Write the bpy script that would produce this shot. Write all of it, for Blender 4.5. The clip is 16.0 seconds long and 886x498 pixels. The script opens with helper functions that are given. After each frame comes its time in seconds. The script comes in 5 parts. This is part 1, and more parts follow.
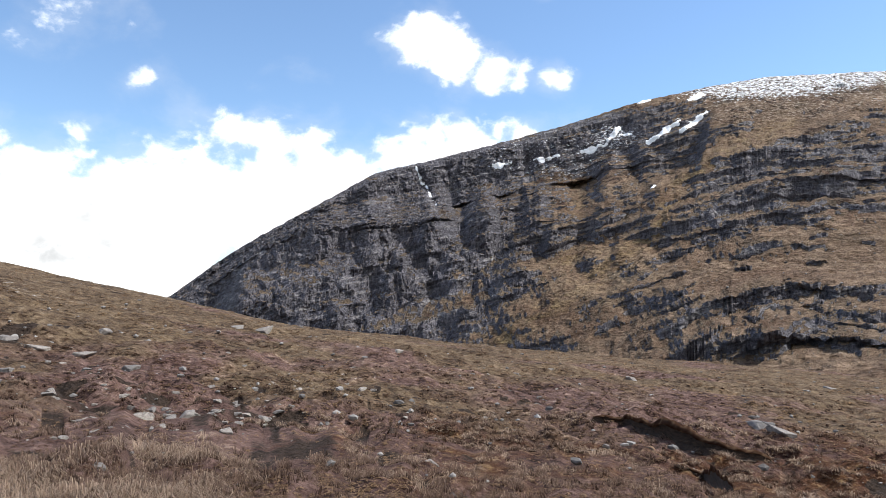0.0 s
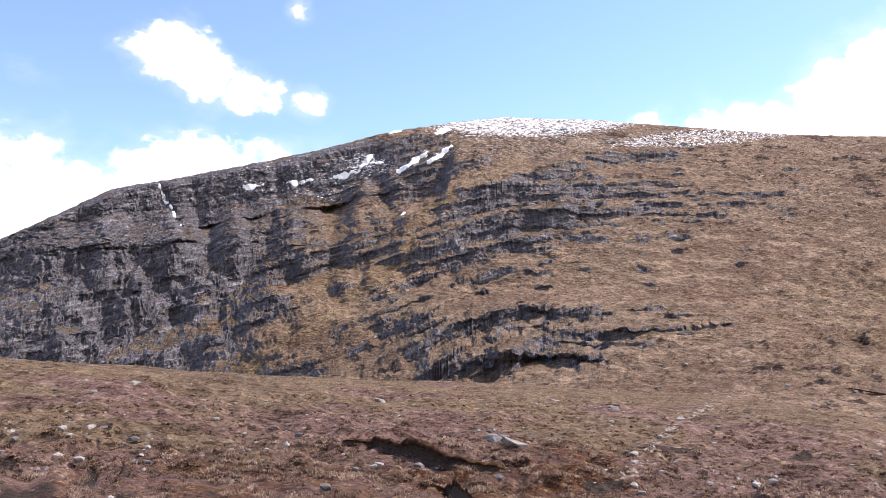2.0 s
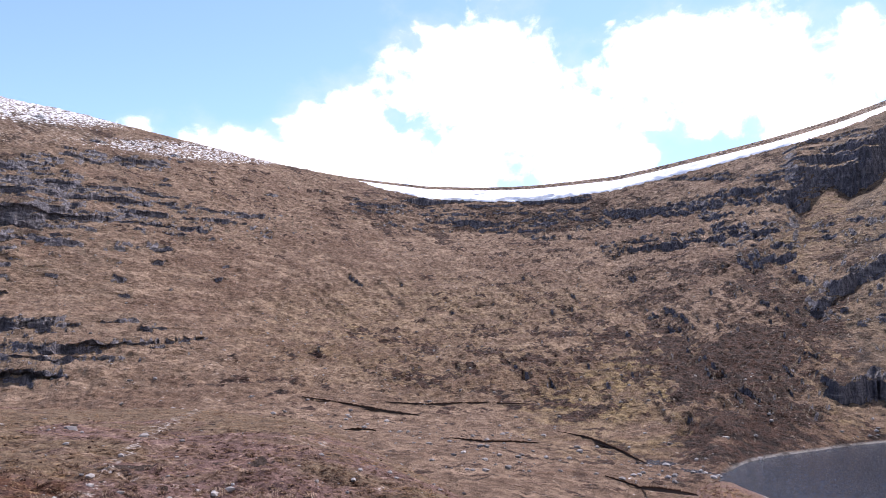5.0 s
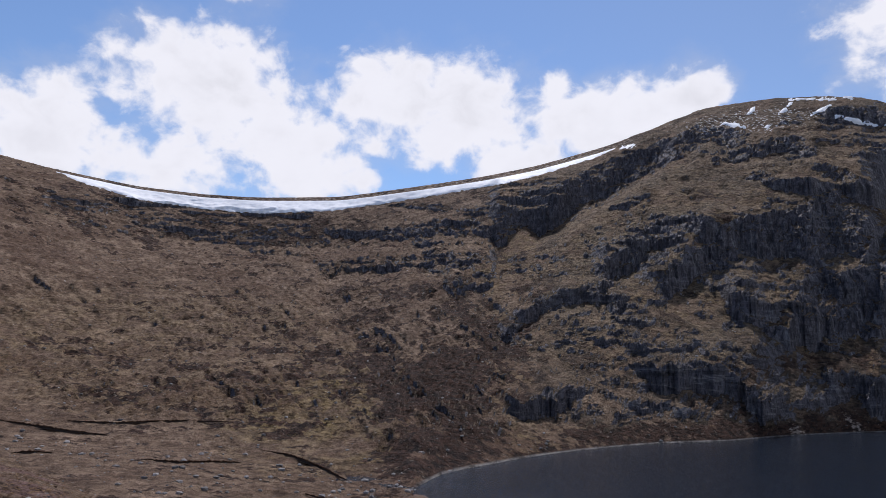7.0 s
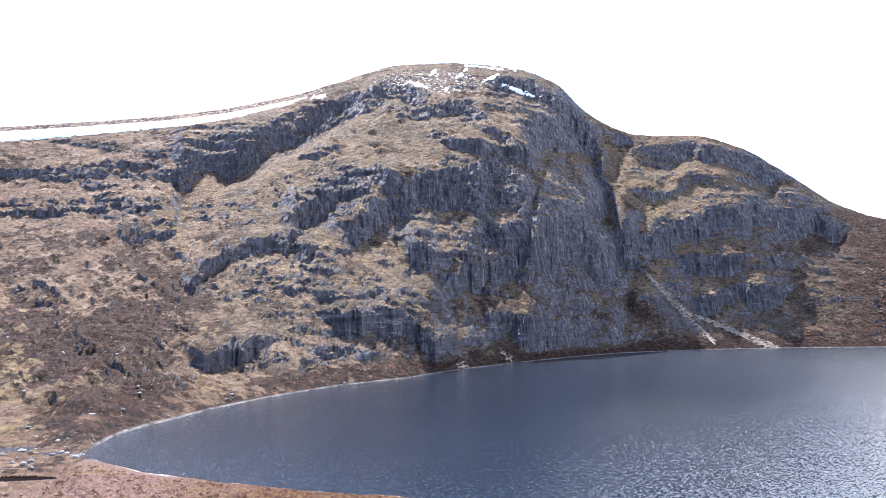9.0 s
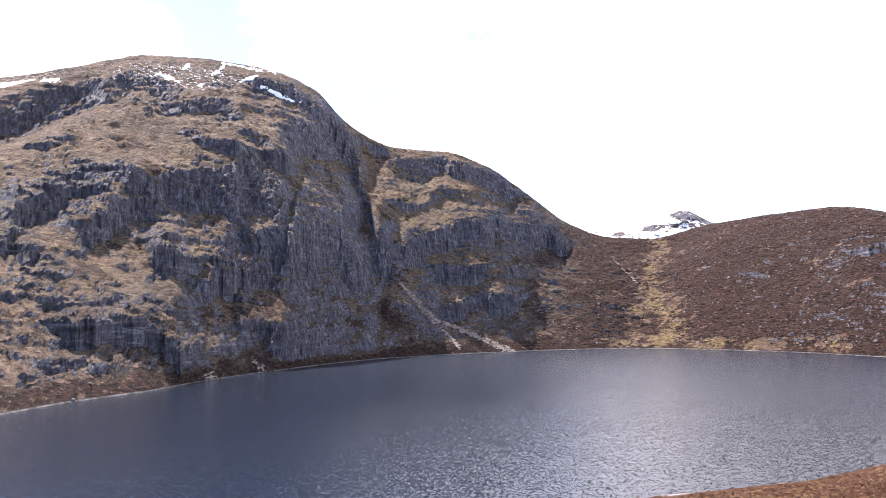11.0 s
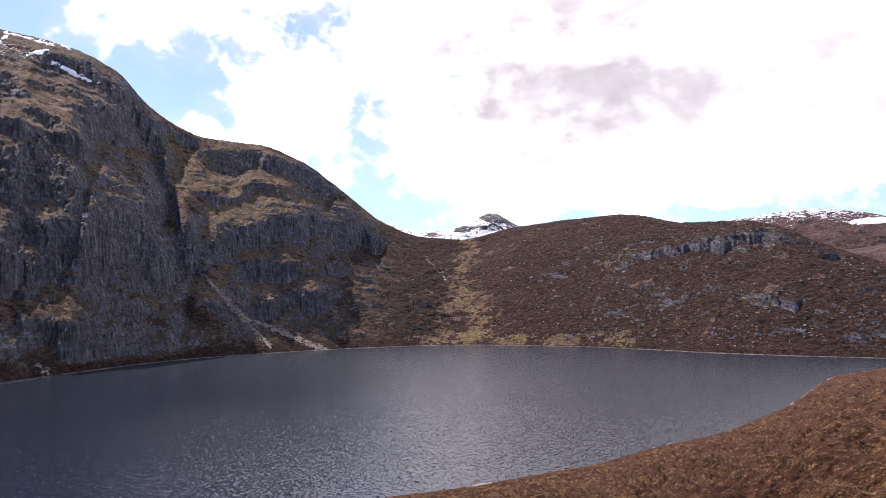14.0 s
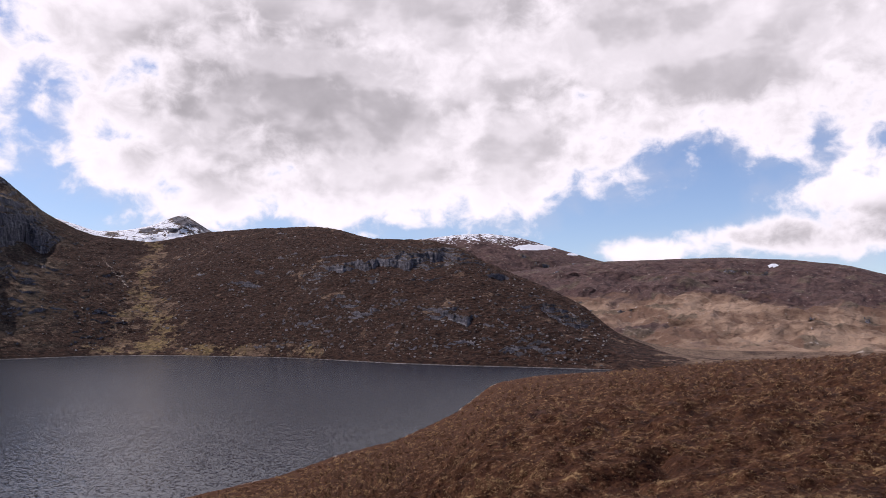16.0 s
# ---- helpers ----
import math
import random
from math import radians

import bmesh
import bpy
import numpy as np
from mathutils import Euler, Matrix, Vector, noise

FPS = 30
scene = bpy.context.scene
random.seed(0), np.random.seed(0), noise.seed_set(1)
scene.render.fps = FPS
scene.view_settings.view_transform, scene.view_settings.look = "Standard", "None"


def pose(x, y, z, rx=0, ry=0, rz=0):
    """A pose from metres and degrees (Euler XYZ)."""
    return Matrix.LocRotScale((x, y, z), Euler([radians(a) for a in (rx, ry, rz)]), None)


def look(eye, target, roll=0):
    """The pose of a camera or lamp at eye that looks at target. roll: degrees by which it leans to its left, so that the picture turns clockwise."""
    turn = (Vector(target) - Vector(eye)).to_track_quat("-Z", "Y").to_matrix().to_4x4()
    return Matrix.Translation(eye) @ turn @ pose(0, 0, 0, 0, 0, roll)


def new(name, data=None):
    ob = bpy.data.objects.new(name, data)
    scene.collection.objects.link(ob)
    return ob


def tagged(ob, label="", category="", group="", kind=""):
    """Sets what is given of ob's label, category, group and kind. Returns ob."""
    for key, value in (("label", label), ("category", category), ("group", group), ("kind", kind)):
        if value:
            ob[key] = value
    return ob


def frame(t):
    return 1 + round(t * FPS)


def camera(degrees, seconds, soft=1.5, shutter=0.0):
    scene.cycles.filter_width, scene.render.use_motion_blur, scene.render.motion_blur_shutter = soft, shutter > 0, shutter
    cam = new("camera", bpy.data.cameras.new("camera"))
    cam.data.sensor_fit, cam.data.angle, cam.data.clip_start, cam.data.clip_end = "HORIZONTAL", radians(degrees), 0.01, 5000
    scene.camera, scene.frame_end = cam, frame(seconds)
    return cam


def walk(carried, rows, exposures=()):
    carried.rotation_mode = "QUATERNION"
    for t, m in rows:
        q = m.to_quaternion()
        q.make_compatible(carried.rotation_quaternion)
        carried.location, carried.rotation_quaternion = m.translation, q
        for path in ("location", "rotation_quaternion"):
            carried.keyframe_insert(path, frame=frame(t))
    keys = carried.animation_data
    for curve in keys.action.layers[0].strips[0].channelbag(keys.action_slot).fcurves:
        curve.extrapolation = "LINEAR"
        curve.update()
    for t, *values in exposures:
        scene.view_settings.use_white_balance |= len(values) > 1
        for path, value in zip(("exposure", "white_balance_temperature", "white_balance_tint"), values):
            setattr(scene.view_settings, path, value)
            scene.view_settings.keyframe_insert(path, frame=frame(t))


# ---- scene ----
cam = camera(61.95, 16.0, soft=0.65)
# seconds, heading, tilt, lean: a hand-held turn on the spot
TURN = [
    (0.0, 0.00, 4.20, -0.47),
    (0.5, -3.48, 4.62, -0.12),
    (1.0, -8.06, 5.03, 0.15),
    (1.5, -13.07, 5.61, 0.40),
    (2.0, -19.04, 6.07, 0.51),
    (2.5, -25.53, 6.33, 0.47),
    (3.0, -31.76, 6.44, 0.44),
    (3.5, -38.53, 6.25, 0.34),
    (4.0, -45.15, 6.22, 0.23),
    (4.5, -51.71, 6.39, 0.12),
    (4.7, -54.33, 6.58, 0.07),
    (6.8, -77.79, 8.80, -1.62),
    (7.0, -80.04, 8.60, -1.60),
    (7.5, -85.89, 7.73, -1.23),
    (8.0, -91.57, 6.41, -0.60),
    (8.5, -97.40, 5.26, -0.05),
    (9.0, -103.75, 4.90, 0.33),
    (9.5, -109.72, 5.13, 0.42),
    (10.0, -115.11, 5.55, 0.33),
    (10.2, -117.00, 5.72, 0.40),
    (12.3, -127.80, 3.52, 0.37),
    (12.5, -128.55, 3.43, 0.31),
    (13.0, -130.73, 3.60, 0.42),
    (13.5, -133.22, 4.16, 0.65),
    (14.0, -136.89, 5.00, 0.74),
    (14.5, -141.74, 5.45, 0.70),
    (15.0, -147.43, 5.70, 0.52),
    (15.5, -153.93, 5.91, 0.18),
    (16.0, -160.45, 5.73, -0.34),
]
EXPOSURES = [(0.0, 0.4, 6450, 8), (1.2, 0.7, 6600, 16), (2.2, 0.82, 6600, 20), (3.5, 0.82, 6400, 25), (4.7, 0.72, 6350, 24), (6.8, -0.45, 6150, 16), (7.5, -0.5, 6150, 16), (8.4, 0.9, 6000, 14),
             (9.0, 1.65, 6000, 15), (9.6, 1.8, 6050, 16), (10.2, 1.65, 6200, 18), (12.3, 1.0, 6500, 25), (13.0, 1.08, 6500, 25), (14.2, 0.3, 6500, 24), (16.0, -0.25, 6500, 24)]
walk(cam, [(t, pose(0, 0, 0, 90 + tilt, lean, turn)) for t, turn, tilt, lean in TURN], EXPOSURES)

# ---- light ----
SUN_BEARING, SUN_HEIGHT = 84.0, 52.0
LOCH_Z = -40.0


def bearing_vector(bearing, height):
    a, e = radians(bearing), radians(height)
    return Vector((math.sin(a) * math.cos(e), math.cos(a) * math.cos(e), math.sin(e)))


sun = new("sun", bpy.data.lights.new("sun", "SUN"))
sun.data.energy, sun.data.angle, sun.data.color = 5.0, radians(0.6), (1.0, 0.95, 0.87)
sun.matrix_world = look(bearing_vector(SUN_BEARING, SUN_HEIGHT) * 50, (0, 0, 0))


class Nodes:
    """Short way of writing a node tree."""

    def __init__(self, tree):
        self.tree = tree

    def add(self, kind, **settings):
        node = self.tree.nodes.new(kind)
        for key, value in settings.items():
            if key.startswith("i_"):
                self.feed(value, node.inputs[int(key[2:])])
            else:
                setattr(node, key, value)
        return node

    def feed(self, value, socket):
        if isinstance(value, bpy.types.NodeSocket):
            self.tree.links.new(value, socket)
        elif value is not None:
            socket.default_value = value

    def math(self, op, a, b=None, c=None, clamp=False):
        node = self.tree.nodes.new("ShaderNodeMath")
        node.operation, node.use_clamp = op, clamp
        for value, socket in zip((a, b, c), node.inputs):
            self.feed(value, socket)
        return node.outputs[0]

    def ramp(self, value, lo, hi, a=0.0, b=1.0):
        node = self.tree.nodes.new("ShaderNodeMapRange")
        node.interpolation_type = "SMOOTHSTEP"
        for k, v in enumerate((value, lo, hi, a, b)):
            self.feed(v, node.inputs[k])
        return node.outputs[0]

    def mix(self, factor, a, b, blend="MIX"):
        node = self.tree.nodes.new("ShaderNodeMix")
        node.data_type, node.blend_type = "RGBA", blend
        self.feed(factor, node.inputs[0])
        for value, socket in ((a, node.inputs[6]), (b, node.inputs[7])):
            if isinstance(value, tuple) and len(value) == 3:
                value = (*value, 1)
            self.feed(value, socket)
        return node.outputs[2]

    def noise(self, where, scale, detail=5.0, rough=0.55, warp=0.0):
        node = self.tree.nodes.new("ShaderNodeTexNoise")
        self.feed(where, node.inputs["Vector"])
        node.inputs["Scale"].default_value, node.inputs["Detail"].default_value = scale, detail
        node.inputs["Roughness"].default_value, node.inputs["Distortion"].default_value = rough, warp
        return node.outputs[0]

    def scaled(self, where, x, y, z):
        node = self.tree.nodes.new("ShaderNodeVectorMath")
        node.operation = "MULTIPLY"
        self.feed(where, node.inputs[0])
        node.inputs[1].default_value = (x, y, z)
        return node.outputs[0]


# Cumulus: bearing, height above the horizon, half width, half height (degrees), thickness
CLOUDS = [
    (-25, 4, 11, 6.4, 1.0), (-12, 7, 11, 6, 1.0), (1, 8.5, 10, 5, 1.0), (-15, 12.6, 3, 1.8, .9), (-30, 22.5, 5, 3, .75), (-23, 15.6, 1.6, 1.6, .33),
    (-1.6, 20, 2.7, 2.5, .86), (.2, 18.2, 2.6, 2.1, .86), (3.8, 17.4, 2.4, 1.5, .82), (9, 16.9, 1.8, 1.1, .6), (7.5, 23.5, .9, .9, .55),
    (41, 13, 9, 2.6, 1.0), (50, 14.5, 5, 3.4, 1.0), (60.5, 19, 6, 5.4, 1.1), (66.5, 17, 4.5, 4.6, 1.0), (58, 13.5, 7, 3, 1.0), (62, 26.5, 2, 1, .8), (68.5, 13.5, 5, 2.4, 1.0),
    (75.5, 20, 4.6, 3.6, 1.0), (81.5, 18.5, 5.4, 4.2, 1.05), (73, 22.3, 1.8, 1.2, .8), (86, 15.5, 5, 2.2, 1.0), (93, 17.6, 6.5, 3.0, 1.05), (98.6, 19.6, 2.6, 2.2, 1.0), (88.6, 21, 1.5, 1.1, .8),
    (113.5, 23, 4.5, 4.5, 1.0), (120, 25.5, 9, 4, 1.0), (125.5, 16, 4.2, 5.6, 1.05), (118.5, 13.2, 2.4, 1.3, .9), (122, 21, 4, 3, .9),
    (137.5, 11.4, 4.6, 2.6, 1.0), (143, 10, 5, 3.4, 1.05), (150, 17, 15, 7.5, 1.45), (157, 11.4, 11, 3.6, 1.3), (152, 27, 24, 8, 1.6), (178, 20.5, 20, 6.5, 1.45), (166, 13.5, 10, 4.2, 1.3),
    (136, 20, 7, 4.5, 1.05), (184, 6.2, 6, 1.5, 1.0), (194, 8.5, 8, 3.2, 1.0), (176, 5.4, 4, 1.2, .95), (200, 26, 16, 8, 1.1), (245, 16, 26, 9, .9), (300, 18, 24, 8, .9), (140, 40, 24, 13, 1.1), (168, 48, 30, 14, 1.1), (20, 40, 14, 5, .85),
]
# the grey undersides of the large clouds
UNDERSIDES = [(148, 17, 17, 8, 1.0), (151, 14.5, 11, 4, .7), (160, 19, 32, 10, .7), (168, 27, 34, 8, .7), (186, 17.5, 20, 5, .7), (190, 6, 9, 2.4, 1.0), (-25, 5, 13, 4, .8), (-12, 6, 10, 3, .8), (0, 7.5, 8, 2.2, .8), (142, 15, 5, 1.6, 1.0)]


def build_sky():
    world = bpy.data.worlds.new("sky")
    world.use_nodes = True
    scene.world = world
    n = Nodes(world.node_tree)
    world.node_tree.nodes.clear()
    sky = n.add("ShaderNodeTexSky", sky_type="NISHITA", sun_disc=False, sun_elevation=radians(SUN_HEIGHT),
                sun_rotation=radians(SUN_BEARING), altitude=500, air_density=1.0, dust_density=0.15, ozone_density=3.0)
    way = n.add("ShaderNodeTexCoord").outputs["Generated"]
    xyz = n.add("ShaderNodeSeparateXYZ", i_0=way).outputs
    bearing = n.math("MULTIPLY", n.math("ARCTAN2", xyz[0], xyz[1]), 180 / math.pi)
    height = n.math("MULTIPLY", n.math("ARCSINE", xyz[2]), 180 / math.pi)
    cover = None
    for b, h, rb, rh, thick in CLOUDS:
        off = n.math("WRAP", n.math("SUBTRACT", bearing, b), 180, -180)
        u = n.math("MULTIPLY", off, 1 / rb)
        v = n.math("MULTIPLY", n.math("SUBTRACT", height, h), 1 / rh)
        far = n.math("SQRT", n.math("MULTIPLY_ADD", u, u, n.math("MULTIPLY", v, v)))
        blob = n.math("SUBTRACT", thick, n.math("MULTIPLY", far, thick * 0.55))
        cover = blob if cover is None else n.math("SMOOTH_MAX", cover, blob, 0.10)
    under = None
    for b, h, rb, rh, heavy in UNDERSIDES:
        off = n.math("WRAP", n.math("SUBTRACT", bearing, b), 180, -180)
        u, v = n.math("MULTIPLY", off, 1 / rb), n.math("MULTIPLY", n.math("SUBTRACT", height, h), 1 / rh)
        blob = n.ramp(n.math("MULTIPLY_ADD", u, u, n.math("MULTIPLY", v, v)), 1.5, 0.1, 0.0, heavy)
        under = blob if under is None else n.math("MAXIMUM", under, blob)
    billow = n.noise(n.scaled(way, 1, 1, 1.4), 9.0, 6, 0.55, 0.2)
    puffs = n.noise(n.scaled(way, 1, 1, 1.2), 26.0, 5, 0.55, 0.3)
    edge = n.math("ADD", n.math("MULTIPLY", n.math("SUBTRACT", billow, 0.5), 1.25), n.math("MULTIPLY", n.math("SUBTRACT", puffs, 0.5), 0.95))
    dense = n.math("ADD", cover, edge)
    mask = n.ramp(dense, 0.36, 0.68)
    above = n.add("ShaderNodeVectorMath", operation="ADD", i_0=way, i_1=(0.012, 0.006, 0.035)).outputs[0]
    low = n.noise(n.scaled(way, 1, 1, 1.7), 6.5, 4, 0.5, 0.25)
    overhead = n.noise(n.scaled(above, 1, 1, 1.7), 6.5, 4, 0.5, 0.25)
    folds = n.ramp(n.math("SUBTRACT", overhead, low), -0.09, 0.10)
    depth = n.noise(n.scaled(way, 1, 1, 2.0), 3.5, 5, 0.5, 0.3)
    soft = n.math("MULTIPLY_ADD", n.ramp(depth, 0.2, 0.85), 0.26, n.math("MULTIPLY_ADD", folds, 0.16, 0.52))
    tone = n.math("MULTIPLY_ADD", under, soft, n.math("MULTIPLY_ADD", n.math("SUBTRACT", puffs, 0.5), 0.35, n.math("MULTIPLY", folds, 0.20)))
    deep = n.math("MULTIPLY", n.ramp(dense, 0.5, 1.1), n.ramp(tone, -0.12, 1.3))
    cloud = n.mix(deep, (1.22, 1.22, 1.23), (0.42, 0.422, 0.43))
    blue = n.mix(1.0, sky.outputs[0], (0.136, 0.146, 0.153), "MULTIPLY")
    veil = n.math("ADD", n.ramp(n.math("MULTIPLY_ADD", n.math("SUBTRACT", billow, 0.5), 1.6, cover), 0.1, 0.7, 0.03, 0.30), n.ramp(height, 14, 0, 0.0, 0.08))
    hazy = n.ramp(n.math("ABSOLUTE", n.math("SUBTRACT", bearing, 114)), 36, 8, 0.0, 0.07)
    blue = n.mix(n.math("ADD", veil, hazy), blue, (0.80, 0.81, 0.84))
    final = n.mix(mask, blue, cloud)
    back = n.add("ShaderNodeBackground", i_0=final, i_1=1.0)
    n.add("ShaderNodeOutputWorld", i_0=back.outputs[0])


build_sky()


# ---- materials ----
def material(name):
    m = bpy.data.materials.new(name)
    m.use_nodes = True
    m.node_tree.nodes.clear()
    return m, Nodes(m.node_tree)


def finish(n, colour, roughness, bump=None, strength=0.5, distance=0.1, metallic=0.0, specular=0.3):
    bsdf = n.add("ShaderNodeBsdfPrincipled")
    n.feed(colour, bsdf.inputs["Base Color"])
    n.feed(roughness, bsdf.inputs["Roughness"])
    n.feed(specular, bsdf.inputs["Specular IOR Level"])
    bsdf.inputs["Metallic"].default_value = metallic
    if bump is not None:
        node = n.add("ShaderNodeBump")
        node.inputs["Strength"].default_value, node.inputs["Distance"].default_value = strength, distance
        n.feed(bump, node.inputs["Height"])
        n.tree.links.new(node.outputs[0], bsdf.inputs["Normal"])
    n.add("ShaderNodeOutputMaterial", i_0=bsdf.outputs[0])


def finish_leaf(n, colour, share=0.45):
    """Dry blades: dull, and lit through from behind."""
    dull, glow = n.add("ShaderNodeBsdfDiffuse"), n.add("ShaderNodeBsdfTranslucent")
    for node in (dull, glow):
        n.feed(colour, node.inputs[0])
    both = n.add("ShaderNodeMixShader", i_0=share)
    n.tree.links.new(dull.outputs[0], both.inputs[1])
    n.tree.links.new(glow.outputs[0], both.inputs[2])
    n.add("ShaderNodeOutputMaterial", i_0=both.outputs[0])


def hill_material(name, grain, relief, flat=3.0, paled=0.0):
    """Moor grass, rock, snow, heather, scree and peat, mixed by the weights that the ground carries. grain: size of the finest tufts,
    metres; flat: how much the tufts and terraces run level along the slope."""
    m, n = material(name)
    place = n.add("ShaderNodeNewGeometry").outputs["Position"]
    where = n.scaled(place, 1 / flat, 1 / flat, flat)
    round_about = n.scaled(place, 1, 1, 1)

    def weight(key):
        return n.add("ShaderNodeAttribute", attribute_name=key).outputs["Fac"]

    fine = n.noise(where, 1.0 / grain, 7, 0.68)
    mid = n.noise(where, 0.24 / grain, 6, 0.62, 0.3)
    broad = n.noise(where, 0.05 / grain, 6, 0.62, 0.4)
    tuft = n.noise(round_about, 0.5 / grain, 5, 0.65)
    grass = n.mix(n.ramp(fine, 0.28, 0.72), (0.074, 0.046, 0.031), (0.225, 0.152, 0.103))
    grass = n.mix(n.ramp(mid, 0.46, 0.62), grass, n.mix(n.ramp(fine, 0.30, 0.70), (0.140, 0.091, 0.060), (0.345, 0.246, 0.174)))
    grass = n.mix(n.ramp(broad, 0.48, 0.60, 0, 0.5), grass, n.mix(n.ramp(fine, 0.34, 0.66), (0.050, 0.027, 0.018), (0.125, 0.070, 0.046)))
    green = n.mix(n.ramp(fine, 0.34, 0.66), (0.07, 0.048, 0.020), (0.27, 0.195, 0.085))
    grass = n.mix(n.math("MULTIPLY", weight("green"), n.ramp(mid, 0.38, 0.56)), grass, green)
    heather = n.mix(n.ramp(fine, 0.36, 0.66), (0.012, 0.007, 0.006), (0.070, 0.036, 0.024))
    grass = n.mix(n.ramp(n.math("ADD", weight("heather"), n.math("MULTIPLY", n.math("SUBTRACT", n.math("ADD", mid, tuft), 1.0), 2.0)), 0.35, 0.65), grass, heather)
    crack = n.noise(n.scaled(place, 1, 1, 0.4), 0.9 / grain, 8, 0.72, 0.8)
    stone = n.mix(n.ramp(crack, 0.32, 0.70), (0.042, 0.039, 0.048), (0.198, 0.188, 0.216))
    xyz = n.add("ShaderNodeSeparateXYZ", i_0=place).outputs
    tilted = n.math("SUBTRACT", xyz[2], n.math("MULTIPLY", n.math("MINIMUM", xyz[0], 320.0), 0.27))
    bedded = n.add("ShaderNodeCombineXYZ", i_0=n.math("MULTIPLY", xyz[0], 0.11), i_1=n.math("MULTIPLY", xyz[1], 0.11), i_2=tilted).outputs[0]
    strata = n.noise(bedded, 0.75 / grain, 6, 0.7, 0.3)
    level = n.ramp(xyz[0], 480, 640, 0.75, 0.30)
    jointed = n.noise(n.scaled(place, 1, 1, 0.16), 0.6 / grain, 6, 0.68, 0.5)
    stone = n.mix(n.math("MULTIPLY", n.ramp(strata, 0.47, 0.40), level), stone, (0.040, 0.038, 0.042))
    stone = n.mix(n.math("MULTIPLY", n.ramp(strata, 0.56, 0.63), level), stone, (0.32, 0.305, 0.31))
    stone = n.mix(n.math("MULTIPLY", n.ramp(jointed, 0.47, 0.40), n.math("SUBTRACT", 1.0, level)), stone, (0.036, 0.035, 0.040))
    stone = n.mix(n.math("MULTIPLY", n.ramp(jointed, 0.56, 0.64), n.math("SUBTRACT", 0.9, level)), stone, (0.34, 0.33, 0.34))
    stone = n.mix(n.ramp(mid, 0.5, 0.7, 0, 0.35), stone, (0.11, 0.104, 0.105))
    # distance haze is put into the colour: paler, pinker grass on far hills
    if paled:
        grass = n.mix(paled, grass, n.mix(n.ramp(mid, 0.4, 0.62), (0.17, 0.100, 0.068), (0.40, 0.275, 0.19)))
        # purple heather, also the colour of the cloud shadow painted on upper slopes
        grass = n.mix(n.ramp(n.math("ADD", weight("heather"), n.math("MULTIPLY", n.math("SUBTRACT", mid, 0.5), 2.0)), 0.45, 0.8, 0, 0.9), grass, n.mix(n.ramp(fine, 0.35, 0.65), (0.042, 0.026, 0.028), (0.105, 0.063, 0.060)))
    upward = n.add("ShaderNodeSeparateXYZ", i_0=n.add("ShaderNodeNewGeometry").outputs["Normal"]).outputs[2]
    inside = n.ramp(weight("rock"), 0.05, 0.35)
    steep = n.math("MULTIPLY", n.ramp(upward, 0.40, 0.92, 0.22, -0.30), inside)
    mosaic = n.math("ADD", n.noise(n.scaled(place, 1, 1, 0.45), 0.55 / grain, 6, 0.7, 0.4), n.noise(where, 0.30 / grain, 4, 0.6))
    rocky = n.ramp(n.math("ADD", n.math("ADD", n.math("MULTIPLY", weight("rock"), 0.74), steep), n.math("MULTIPLY", n.math("SUBTRACT", mosaic, 1.0), 1.15)), 0.35, 0.45)
    turf = n.mix(n.ramp(fine, 0.30, 0.70), (0.052, 0.040, 0.029), (0.180, 0.140, 0.098))
    grass = n.mix(n.math("MULTIPLY", inside, 0.7), grass, turf)
    sown = n.noise(round_about, 1.3 / grain, 3, 0.6)
    grass = n.mix(n.ramp(sown, 0.63, 0.70, 0, 0.42), grass, (0.36, 0.31, 0.26))
    grass = n.mix(n.ramp(sown, 0.40, 0.33, 0, 0.4), grass, (0.035, 0.022, 0.016))
    colour = n.mix(rocky, grass, stone)
    scree = n.mix(n.ramp(fine, 0.35, 0.65), (0.15, 0.11, 0.085), (0.40, 0.335, 0.28))
    loose = n.ramp(n.math("ADD", weight("scree"), n.math("MULTIPLY", n.math("SUBTRACT", fine, 0.5), 1.8)), 0.42, 0.60)
    colour = n.mix(loose, colour, scree)
    peat = n.mix(n.ramp(fine, 0.3, 0.7), (0.010, 0.007, 0.005), (0.040, 0.026, 0.018))
    colour = n.mix(n.ramp(n.math("ADD", weight("peat"), n.math("MULTIPLY", n.math("SUBTRACT", fine, 0.5), 0.8)), 0.42, 0.58), colour, peat)
    wash = n.math("MULTIPLY", n.ramp(n.math("MULTIPLY_ADD", fine, 1.2, xyz[2]), LOCH_Z + 1.5, LOCH_Z + 0.9), weight("shore"))
    pebble = n.mix(n.ramp(fine, 0.38, 0.6), (0.075, 0.066, 0.06), (0.25, 0.235, 0.22))
    colour = n.mix(wash, colour, pebble)
    snowy = n.ramp(n.math("ADD", weight("snow"), n.math("MULTIPLY", n.math("SUBTRACT", fine, 0.5), 2.4)), 0.47, 0.58)
    colour = n.mix(snowy, colour, (0.80, 0.82, 0.86))
    height = n.math("ADD", n.math("MULTIPLY", n.mix(rocky, fine, n.math("ADD", crack, n.math("MULTIPLY", n.math("ADD", strata, jointed), 0.6))), 1.2), n.math("MULTIPLY", mid, 1.4))
    finish(n, colour, n.math("SUBTRACT", 0.95, n.math("MULTIPLY", rocky, 0.2)), height, 1.0, relief, specular=0.15)
    return m


